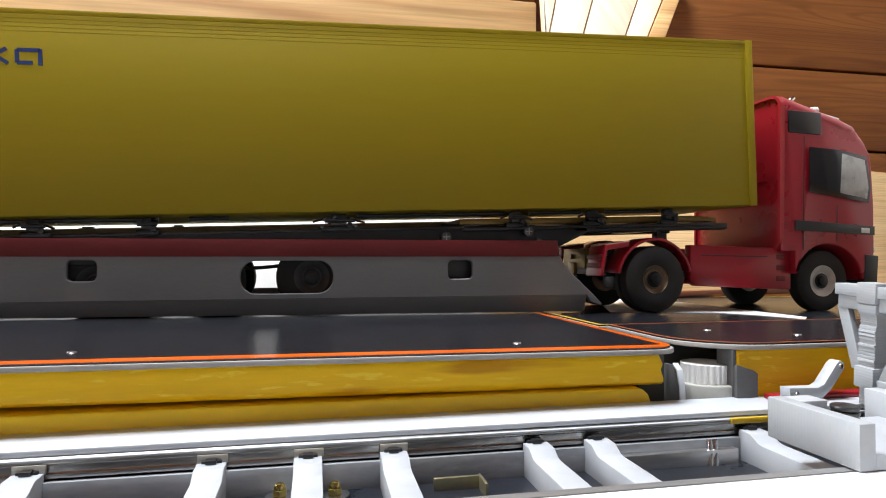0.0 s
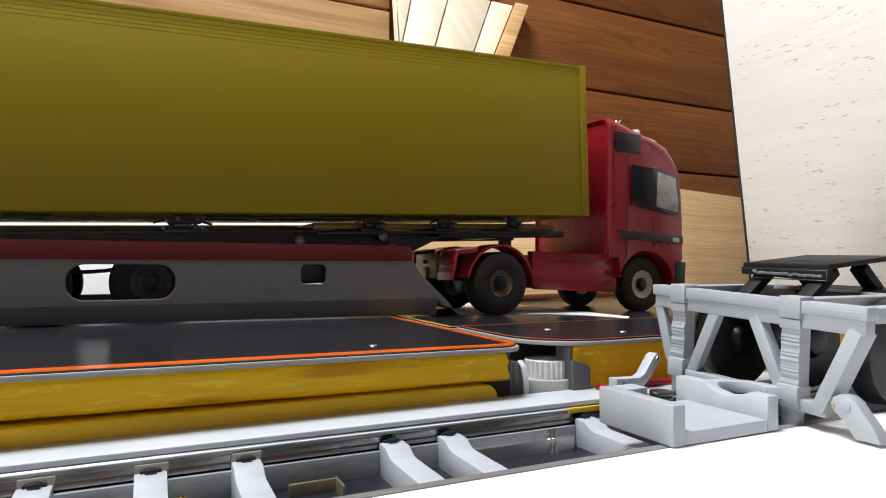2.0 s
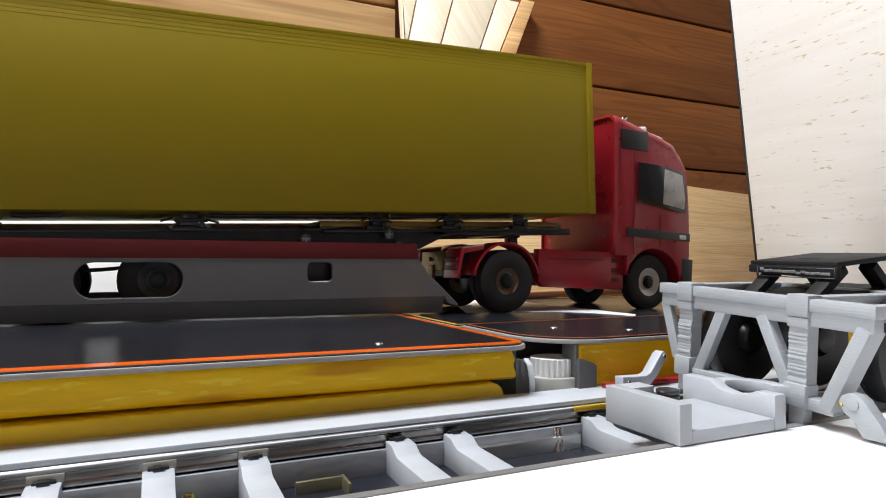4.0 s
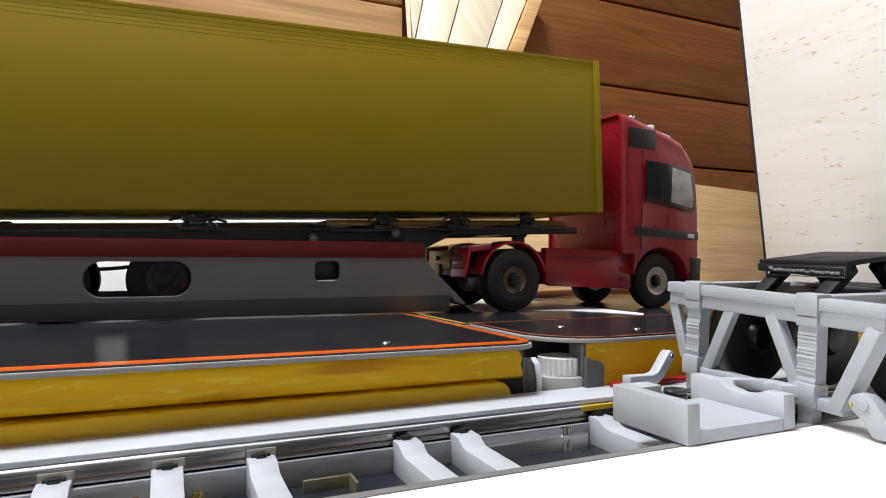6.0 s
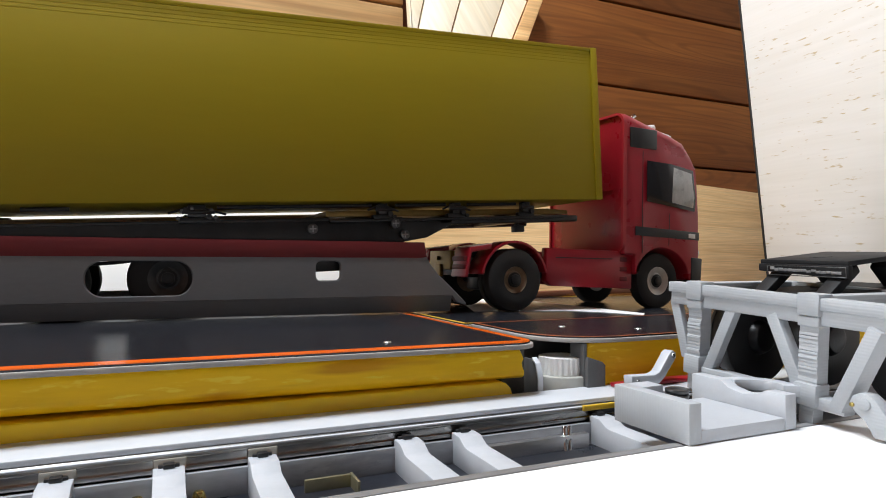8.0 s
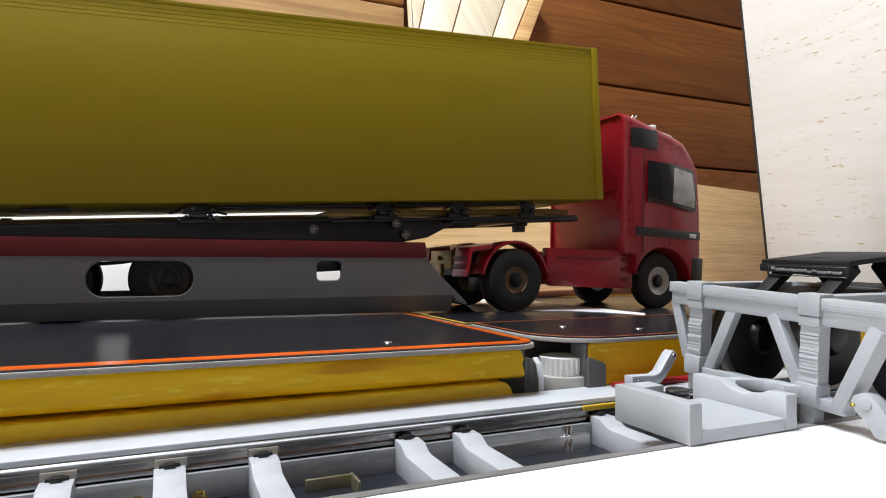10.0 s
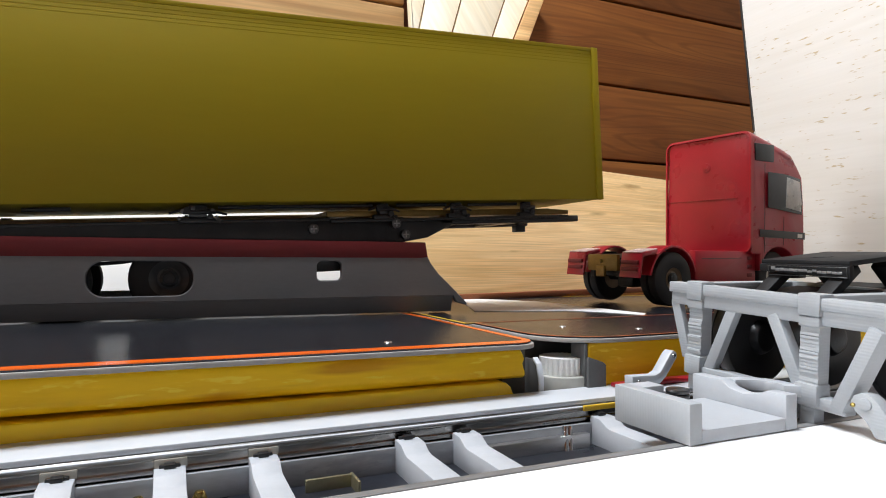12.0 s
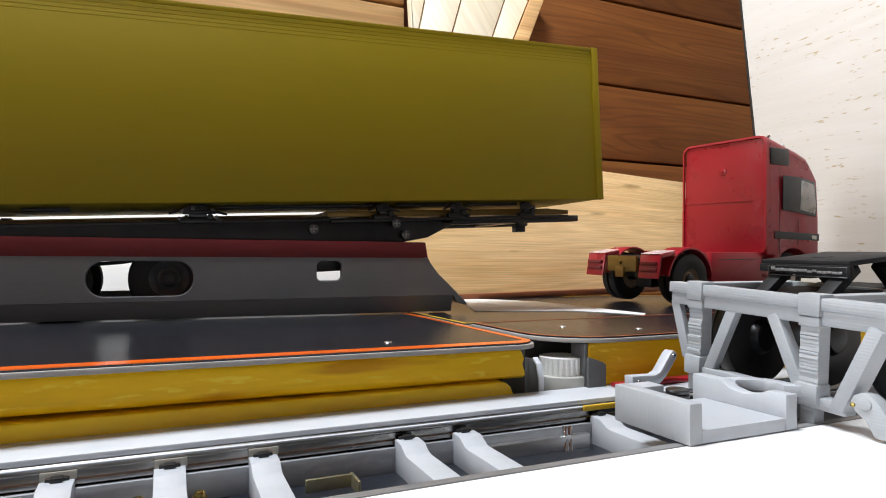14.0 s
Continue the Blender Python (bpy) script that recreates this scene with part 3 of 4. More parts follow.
solid("white_board", box(B(), -430, 430, -160, 105.9, -34, -16.3, 0.5), WHITE, "bright white board in front of the track", "board")


def sleeper(x, padded, w=6.5):
    """White sleeper with a raised seat at the far rail, and a black clip on it."""
    ob = thing("sleeper", "white plastic sleeper between the rails", "sleeper", mm(x, 0, 0), "track sleepers")
    bm = B()
    prism(bm, [(151.4, -20.7), (147.0, -20.8), (146.2, -21.1), (143.8, -22.4), (142.4, -22.7), (107.9, -22.9), (107.9, -30), (151.4, -30)], -w / 2, w / 2, "x", 0.22)
    part("tie", bm, SMOOTH_PRINT, ob)
    bm = B()
    box(bm, -1.2, 1.2, 149.5, 151.4, -20.7, -19.7, 0.2)
    box(bm, -2.2, 2.2, 150.6, 151.8, -21.0, -20.1, 0.2)
    part("clip", bm, BLACK, ob, "black clip")
    if padded:
        bm = B()
        box(bm, -3.2, 3.6, 151.3, 151.95, -21.0, -18.9, 0.2)
        part("pad", bm, PAD, ob, "pale rail pad")
    return ob


for x in (-158, -129, -95, -57.8, -20.2, 1.2, 21.2, 57.2, 73.5, 118.5):
    sleeper(x, x < 40)


def bolt(x, y, z):
    ob = thing("bolt", "brass bolt with a bright washer on the track bed", "bolt", mm(x, y, z), "track bolts")
    bm = B()
    rod(bm, (0, 0, 0), (0, 0, 3.6), 1.8, None, 20, 0.1)
    part("spacer", bm, ALU, ob)
    bm = B()
    rod(bm, (0, 0, 3.6), (0, 0, 4.2), 3.4, None, 24, 0.1)
    part("washer", bm, STEEL, ob)
    bm = B()
    rod(bm, (0, 0, 4.2), (0, 0, 5.6), 1.7, None, 6, 0.2)
    rod(bm, (0, 0, 5.6), (0, 0, 7.0), 1.5, 1.0, 16, 0.4)
    part("nut", bm, BRASS, ob)


for x, y in ((-5.0, 147.4), (7.2, 146), (-100, 145)):
    bolt(x, y, -32)
bm = B()
prism(bm, [(30, -32), (41.5, -32), (41.5, -28), (40.8, -28), (40.8, -31.2), (30, -31.2)], 139, 146, "y", 0.15)
box(bm, 30, 41.5, 145, 146, -32, -28.2, 0.15)
solid("angle_bracket", bm, ZINC, "dull olive metal angle bracket on the track bed", "bracket", m=mm(0, 0, 2.4))
bm = B()
rod(bm, (104, 147, -32), (105.5, 150, -22.5), 0.8, None, 12, 0.1)
rod(bm, (105.5, 147, -32), (107, 150, -22.5), 0.8, None, 12, 0.1)
solid("wire_pair", bm, STEEL, "two bright bent wires beside the rail", "wire")
bm = B()
box(bm, 78, 113, 148.2, 150.4, -31.9, -24.8, 0.3)
box(bm, 78, 113, 143, 150, -31.9, -30.6, 0.3)
solid("side_channel", bm, ALU, "grey metal channel along the rail foot", "channel")
solid("yellow_strip", box(B(), 113, 128, 150.9, 151.9, -19.2, -17.6, 0.2), YELLOW_LINE, "short yellow strip on the rail", "strip")


# ---------------------------------------------------------------- pallet wagon walls
wagon = thing("loading_pallet", "grey loading pallet with a red band and cut-outs", "loading pallet")
outline = [(-420, 8.2), (129, 8.2), (131, 5.0), (136.4, 3.4), (136.6, 4.4), (133.8, 7.2), (131.3, 9.6), (126, 14.6), (121.5, 18.6), (117, 24.2), (115, 28.2), (114.4, 33.8), (-420, 33.8)]
holes = [slot(-28.6, 10.4, 10.7, 24.8, 6.6), slot(61.7, 73, 16.2, 24.9, 2.2, 5), slot(-95.6, -84.3, 16.6, 25.2, 2.2, 5), slot(-190, -150, 11.4, 24.5, 6.4), slot(-260, -248, 16.2, 24.9, 2.2, 5)]
for y in (277,):
    me = plate_with_holes(outline, holes, 3.0)
    me.materials.append(GREY_WALL)
    wall = new("side_wall", me)
    wall.parent = wagon
    wall.matrix_basis = mm(0, y, 0)
    bm = B()
    prism(bm, [(-420, 26.7), (112, 26.6), (115.3, 27.0), (114.0, 34.1), (-420, 34.1)], y - 0.35, y + 3.3, "y", 0.1)
    part("red_band", bm, RED_BAND, wagon, "dark red painted band")
bm = B()
prism(bm, [(277.05, 8.3), (279.95, 8.3), (281.6, 1.0), (279.8, 0.5)], -420, 129, "x", 0.3)
for v in bm.verts:  # follows the slope of the deck
    if v.co.z < 5:
        v.co.z += 0.0061 * (107 - v.co.x)
part("lower_apron", bm, GREY_WALL, wagon, "grey apron bent inward")
for x in (-390, -215, 121):
    for y in (283.5, 330):
        bm = B()
        box(bm, x, x + 8, y, y + 6, 0.02, 3.6 if x < 0 else 6.0, 0.3)
        part("foot", bm, GREY_WALL, wagon)
bm = B()
box(bm, -420, 112, 336, 339, 3.6, 10.6, 0.3)
part("far_beam", bm, GREY_PLASTIC, wagon)
for x in (-390, -215, 106):
    bm = B()
    box(bm, x, x + 6, 279.6, 336, 3.6, 7.4, 0.3)
    part("cross_bar", bm, CHASSIS, wagon)

# ---------------------------------------------------------------- wheel
def wheel(parent, m, r, w, rim_mat, twin=False, rim_r=0.5):
    """A tyre with shoulders and tread, a rim with a dish, a hub and nuts; the outer face looks along -y."""
    ob = thing("wheel", "", "", m)
    ob.parent = parent
    bm = B()
    prof = [(rim_r * r, 0.6), (0.62 * r, 0.0), (0.86 * r, 0.15), (0.965 * r, 0.9), (r, 2.0), (r, w - 2.0), (0.965 * r, w - 0.9), (0.86 * r, w), (rim_r * r, w)]
    if twin:
        prof = prof[:5] + [(r, w / 2 - 0.9), (0.86 * r, w / 2 - 0.4), (0.86 * r, w / 2 + 0.4), (r, w / 2 + 0.9)] + prof[5:]
    n = 40
    rings = []
    for k in range(n):
        a = 2 * math.pi * k / n
        rings.append([bm.verts.new((p * math.cos(a), q, p * math.sin(a))) for p, q in prof])
    for k in range(n):
        for j in range(len(prof) - 1):
            bm.faces.new((rings[k][j], rings[(k + 1) % n][j], rings[(k + 1) % n][j + 1], rings[k][j + 1]))
    bmesh.ops.recalc_face_normals(bm, faces=bm.faces[:])
    part("tyre", bm, RUBBER, ob, "black rubber tyre")
    bm = B()
    prof = [(0.0, 0.6), (0.16 * r, 0.6), (0.17 * r, 1.6), (0.30 * r, 2.2), (0.40 * r, 1.2), (rim_r * r + 0.05, 0.4), (rim_r * r + 0.05, w - 0.3), (0, w - 0.3)]
    rings = []
    for k in range(n):
        a = 2 * math.pi * k / n
        rings.append([bm.verts.new((p * math.cos(a), q, p * math.sin(a))) for p, q in prof])
    for k in range(n):
        for j in range(len(prof) - 1):
            bm.faces.new((rings[k][j], rings[(k + 1) % n][j], rings[(k + 1) % n][j + 1], rings[k][j + 1]))
    bmesh.ops.remove_doubles(bm, verts=bm.verts[:], dist=0.001)
    bmesh.ops.recalc_face_normals(bm, faces=bm.faces[:])
    part("rim", bm, rim_mat, ob)
    bm = B()
    rod(bm, (0, -0.2, 0), (0, 2.4, 0), 0.17 * r, None, 20, 0.4)
    rod(bm, (0, 1.1, 0), (0, 2.4, 0), 0.25 * r, 0.22 * r, 24, 0.3)
    part("hub", bm, CHASSIS, ob, "dark stepped hub")
    return ob


# ---------------------------------------------------------------- semi-trailer with the yellow box
TX, TY = -130, 309
trailer = thing("semi_trailer", "black semi-trailer carrying a long yellow box", "trailer", mm(TX, TY, 0))
L0, L1, HW = -160, 349.6, 35
bm = B()
box(bm, L0, L1, -HW, HW, 39.5, 121.2, 0.7)
boxy = part("box_body", bm, YELLOW_BOX, trailer, "yellow box with faint horizontal lines")
for z0, z1 in ((119.8, 121.8),):
    bm = B()
    box(bm, L0 - 0.4, L1 + 0.5, -HW - 0.55, -HW + 1, z0, z1, 0.25)
    part("edge_rail", bm, YELLOW_BOX, boxy)
bm = B()
box(bm, L1 - 3.4, L1 + 0.7, -HW - 0.7, -HW + 2, 39.3, 122.0, 0.3)
part("corner_post", bm, YELLOW_BOX, boxy)
bm = B()
for k in range(4):
    z = 117.9 - k * 1.7
    box(bm, L0 + 1, L1 - 3.5, -HW - 0.03, -HW + 0.3, z, z + 0.3, 0)
part("ribs", bm, YELLOW_BOX, boxy)
# the end of a printed word, as plain blue strokes
bm = B()
def stroke(x0, z0, x1, z1, w=2.4):
    beam(bm, (x0, -HW - 0.12, z0), (x1, -HW - 0.12, z1), 0.3, w, 0, (1, 0, 1) if x0 == x1 else (0, 0, 1))
for x0, z0, x1, z1 in ((19, 97, 19, 114), (19, 103, 30, 110), (21, 104, 31, 97), (38, 109, 56, 109), (38, 98, 38, 109), (38, 98, 50, 98), (56, 96, 56, 110), (2, 97, 2, 110), (2, 110, 12, 110)):
    stroke(3 + 0.46 * x0, 55.2 + 0.46 * z0, 3 + 0.46 * x1, 55.2 + 0.46 * z1, 1.5)
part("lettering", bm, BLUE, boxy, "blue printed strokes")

for y in (-29, 23):
    bm = B()
    box(bm, L0 + 10, 236, y, y + 6, 19.5, 32.2, 0.5)
    prism(bm, [(235, 20.2), (248, 22), (262, 28.2), (262, 31.2), (235, 32.0)], y, y + 6, "y", 0.3)
    side_member = part("side_member", bm, CHASSIS, trailer, "black chassis beam")
    bm = B()
    box(bm, 255, 338, y, y + 6, 28.0, 31.4, 0.9)
    part("neck", bm, CHASSIS, side_member)
    bm = B()
    box(bm, 200, 330, y - 2, y + 1, 30.2, 31.6, 0.2)
    box(bm, L0 + 20, 200, y - 0.6, y + 1, 31.2, 32.5, 0.2)
    part("lip", bm, CHASSIS, side_member)
bm = B()
box(bm, L0 + 10, 262, 20, 30, 28.6, 37.4, 0.4)
part("far_rail", bm, TAN, trailer, "brownish rail on the far side")
bm = B()
prism(bm, [(200, 33.2), (335, 32.4), (335, 34.4), (322, 35.6), (200, 36)], -24, 24, "y", 0.3)
part("coupling_plate", bm, BRASS_PAINT, trailer, "brownish coupling plate")
for x in (-120, -60, 0, 60, 110, 165, 215, 262, 300):
    bm = B()
    box(bm, x, x + 9, -22.5, 22.5, 24 if x < 240 else 28.5, 28.4 if x < 200 else 31, 0.3)
    part("cross_member", bm, CHASSIS, trailer)
bm = B()
box(bm, 186, 208, -27, 27, 8.1, 22, 1.0)
part("underside_box", bm, BLACK, trailer, "dark box under the chassis")
for x, s in ((66, 0.9), (144, 1.5), (225, 1.0), (263, 1.0), (303, 0.9), (24, 1), (-60, 1)):
    for y in (-31, 29):
        lock = thing("twist_lock", "", "", mm(x, y, 31.2))
        lock.parent = trailer
        bm = B()
        box(bm, -5 * s, 5 * s, -2, 2, 0, 2.2, 0.4)
        box(bm, -2.5 * s, 2.2 * s, -2.5, 2, 2.2, 7.4, 0.5)
        part("block", bm, CHASSIS, lock)
        bm = B()
        rod(bm, (-4 * s, -2.6, 4.5), (4.5 * s, -2.6, 4.5), 0.9, None, 12, 0.2)
        rod(bm, (3 * s, -3.4, 2.5), (3 * s, -2, 2.5), 1.3, None, 12, 0.2)
        rod(bm, (-3 * s, -3.4, 5.5), (-3 * s, -2, 5.5), 1.2, None, 12, 0.2)
        part("lever", bm, CHASSIS, lock)
        if s > 1.2:
            for dx, dz in ((-7.5, 2.0), (-6.0, 5.0), (-2.0, 6.0), (5.5, 5.2), (7.0, 2.2)):
                bm = B()
                rod(bm, (dx, -3.3, dz), (dx, -1.0, dz), 0.9, None, 6, 0.15)
                part("nut", bm, DARK_STEEL, lock)
        if s > 0.95:
            bm = B()
            rod(bm, (-7.5 * s, -1.5, 4.2), (-2.5 * s, -1.5, 6.4), 0.5, None, 8)
            rod(bm, (2 * s, -1.8, 5.8), (7.5 * s, -1.8, 3.4), 0.5, None, 8)
            part("stay", bm, CHASSIS, lock)
            bm = B()
            rod(bm, (5.2 * s, -3.2, 1.0), (5.2 * s, -2.2, 1.0), 0.9, None, 10)
            part("pin", bm, CHASSIS, lock)
bm = B()
for x0, x1 in ((-100, 70), (82, 98), (152, 220), (232, 258), (270, 298)):
    rod(bm, (x0, -30.5, 37.8), (x1, -30.5, 37.8), 0.8, None, 10)
part("air_pipe", bm, CHASSIS, trailer, "thin black pipe under the box")
for x, z in ((231.5, 29.2), (236, 23.8), (192, 27.6)):
    bm = B()
    rod(bm, (x, -31.4, z), (x, -28.5, z), 2.3, 2.3, 20, 0.3)
    screw = part("screw", bm, DARK_STEEL, trailer, "dark screw head")
    bm = B()
    box(bm, x - 1.5, x + 1.5, -31.6, -31.3, z - 0.25, z + 0.25)
    box(bm, x - 0.25, x + 0.25, -31.6, -31.3, z - 1.5, z + 1.5)
    part("cross_slot", bm, GREY_RAIL, screw)
bm = B()
box(bm, 299, 304.5, -28, -23, 23.2, 27.0, 0.5)
rod(bm, (301.5, -25, 26.5), (301.5, -25, 29), 1.3, None, 12)
part("king_pin", bm, CHASSIS, trailer, "metal coupling pin block")
bm = B()
for k in range(10):
    a0, a1 = k / 10, (k + 1) / 10
    rod(bm, (84 + 44 * a0, -20, 18.4 - 9 * a0 * (1 - a0)), (84 + 44 * a1, -20, 18.4 - 9 * a1 * (1 - a1)), 0.8, None, 8)
part("cable", bm, BLACK, trailer, "sagging black cable")
for x in (44, 88, 131.6):
    bm = B()
    rod(bm, (x, -26, 11.4), (x, 26, 11.4), 2, None, 14)
    part("axle", bm, CHASSIS, trailer)
trailer_wheels = []
for x in (44, 88, 131.6):
    for y, turned in ((-27.4, 0), (27.4, 180)):
        trailer_wheels.append((wheel(trailer, mm(x, y, 11.4, 0, 0, turned), 15.4, 8, RIM_DARK), mm(x, y, 11.4, 0, 0, turned)))

# ---------------------------------------------------------------- red tractor truck
truck = thing("tractor_truck", "red model tractor truck with a high-roof cab", "truck", mm(160.6, 306.8, 0))
CW = 34.4


def arch(cx, cz, r, a0, a1, n=10):
    return [(cx + r * math.cos(radians(a0 + (a1 - a0) * k / n)), cz + r * math.sin(radians(a0 + (a1 - a0) * k / n))) for k in range(n + 1)]


side = [(71.5, 31), (80, 31), (80.5, 20), *arch(100, 16, 19.4, 168, 20, 12), (119, 17), (126.6, 17), (127.6, 33), (127.3, 56), (126.3, 72), (124.6, 84), (122.2, 93), (117.5, 99.6), (108, 103.4), (95, 107.2), (76, 112.4), (71.5, 111.4)]
bm = B()
prism(bm, side, -CW, CW, "y", 0.0)
for v in bm.verts:  # the roof narrows and the rear corners are rounded
    if v.co.z > 80:
        v.co.y *= 1 - 0.07 * (v.co.z - 80) / 32
    if v.co.x > 120:
        v.co.y *= 0.965
es = [e for e in bm.edges if len(e.link_faces) == 2 and e.calc_face_angle(0) > 1.0 and all(v.co.z > 86 for v in e.verts) and abs(e.verts[0].co.y - e.verts[1].co.y) < 4]
bmesh.ops.bevel(bm, geom=es, offset=5.0, segments=5, affect="EDGES", profile=0.5)
es = [e for e in bm.edges if len(e.link_faces) == 2 and e.calc_face_angle(0) > 1.0]
bmesh.ops.bevel(bm, geom=es, offset=1.2, segments=3, affect="EDGES", profile=0.5)
cab = part("cab", bm, RED_TRUCK, truck, "red painted cab with a worn back edge")


def side_panel(name, outline, mat, thick=0.5, s=-1, parent=cab, out=0.0, label=""):
    bm = B()
    y = CW * s + s * out
    prism(bm, outline, y, y + s * thick, "y", 0.12)
    return part(name, bm, mat, parent, label)


for s in (-1, 1):
    side_panel("window_surround", [(88, 62), (122.6, 58), (123.6, 66), (121.2, 82.5), (106, 85), (88, 85.5)], GLASS_DARK, 0.4, s, label="black window surround")
    side_panel("side_window", [(106.5, 62.5), (121.4, 60), (122.2, 66), (120.0, 80.5), (107.5, 83.2)], CURTAIN, 0.45, s, out=0.15, label="pale reflecting side window")
    side_panel("side_stripe", [(79.5, 42.2), (126, 40.8), (126, 45.6), (79.5, 47.4)], BLACK, 0.35, s, label="black side stripe")
    side_panel("badge", [(118.3, 42.0), (123, 41.8), (123, 44.4), (118.3, 44.6)], RIM_WHITE, 0.25, s, out=0.35, label="small pale badge bar")
    bm = B()
    box(bm, 76.5, 97, s * (CW - 2.2) - 1.2, s * (CW - 2.2) + 1.4, 92.5, 104.2, 0.8)
    part("roof_vent", bm, BLACK, cab, "black vent beside the roof")
    bm = B()
    prism(bm, [(120.5, 14.2), (127.5, 14.2), (128.4, 30), (121.0, 30.6)], s * (CW - 3), s * (CW + 0.4), "y", 0.6)
    part("bumper_corner", bm, BLACK, cab, "black bumper corner")
    bm = B()
    rod(bm, (127.2, s * (CW - 5), 33.5), (128.6, s * (CW - 5), 33.5), 3.0, None, 20, 0.3)
    part("headlight", bm, LAMP_WHITE, cab)
    # door seams
    for pts in ([(84.6, 32), (85.1, 32), (85.1, 91), (84.6, 91)], [(104.6, 37), (105, 37), (105.4, 56), (105, 56)]):
        side_panel("door_seam", pts, BLACK, 0.12, s)
bm = B()
box(bm, 122, 128.8, -CW + 3, CW - 3, 13.8, 24, 1.0)
part("bumper", bm, BLACK, cab, "black front bumper")
bm = B()
prism(bm, [(-27, 52), (27, 52), (25.5, 83), (-25.5, 83)], 126.9, 127.9, "x", 0.2)
part("windscreen", bm, GLASS_DARK, cab, "dark windscreen", mm(0, 0, 0))
bm = B()
rod(bm, (71.6, 0, 90.6), (71.0, 0, 90.6), 3.2, None, 24, 0.2)
rod(bm, (71.2, 0, 90.6), (70.7, 0, 90.6), 1.5, None, 16, 0.2)
part("dimple", bm, RED_TRUCK, cab, "small round boss on the back wall")
bm = B()
box(bm, 71.0, 71.7, -24, CW - 1.0, 68.1, 68.6, 0.1)
part("back_seam", bm, RED_TRUCK, cab)
bm = B()
rim, inner = slot(-CW + 0.1, CW - 0.1, 31.2, 112.0, 6.5), slot(-CW + 1.5, CW - 1.5, 32.6, 110.6, 5.2)
rings = [[bm.verts.new((x, y, z)) for y, z in ring] for ring, x in ((rim, 73.0), (rim, 70.4), (inner, 70.2), (inner, 71.8))]
for r0, r1 in zip(rings[:-1], rings[1:]):
    for k in range(len(rim)):
        bm.faces.new((r0[k], r0[(k + 1) % len(rim)], r1[(k + 1) % len(rim)], r1[k]))
bmesh.ops.recalc_face_normals(bm, faces=bm.faces[:])
part("back_flange", bm, WORN_RED, cab, "worn folded rim round the back wall")
bm = B()
rod(bm, (83, -25, 110), (86.5, -25.5, 113.2), 1.1, 1.3, 12, 0.2)
rod(bm, (83, -25, 107), (83, -25, 110), 0.7, None, 8)
part("air_horn", bm, CHROME, cab, "white air horn")
bm = B()
for y in (-20, 0, 20):
    rod(bm, (99, y - 4, 107.4), (102.5, y - 4, 107.8), 1.9, 2.1, 14, 0.3)
rod(bm, (98.5, -26, 106.3), (113, -26, 103.3), 0.8, None, 10)
rod(bm, (98.5, -26, 106.3), (98.5, 26, 106.3), 0.8, None, 10)
rod(bm, (98.5, 26, 106.3), (113, 26, 103.3), 0.8, None, 10)
for y in (-26, 26):
    rod(bm, (112, y, 101.5), (112, y, 103.8), 0.6, None, 8)
    rod(bm, (99, y, 105), (99, y, 107), 1.9, None, 12, 0.3)
part("roof_lamps", bm, LAMP_WHITE, cab, "pale roof lamps on a bar")

bm = B()
for y in (-13, 9.5):
    box(bm, -24, 112, y, y + 3.5, 17, 27.5, 0.4)
for x in (-22, 8, 36, 60):
    box(bm, x, x + 4, -12, 12, 18, 26, 0.3)
rod(bm, (0, -26, 16.3), (0, 26, 16.3), 2.4, None, 14)
rod(bm, (100, -26, 16.3), (100, 26, 16.3), 2.0, None, 14)
box(bm, -7, 7, -7, 7, 10, 24, 2)
part("frame", bm, CHASSIS, truck, "dark ladder frame")
bm = B()
prism(bm, [(-16, 27.6), (20, 27.6), (22, 29.2), (14, 31.2), (-12, 31.2), (-18, 29)], -15, 15, "y", 0.4)
part("coupling", bm, CHASSIS, truck, "dark coupling plate")
bm = B()
box(bm, -27, -24.5, -13, 12, 21, 31, 0.4)
box(bm, -28.4, -26.5, -3.6, 3.6, 17.4, 24, 0.3)
rod(bm, (-28.9, 0, 27), (-26.8, 0, 27), 1.2, None, 12)
part("rear_beam", bm, BRASS_PAINT, truck, "ochre metal rear beam")
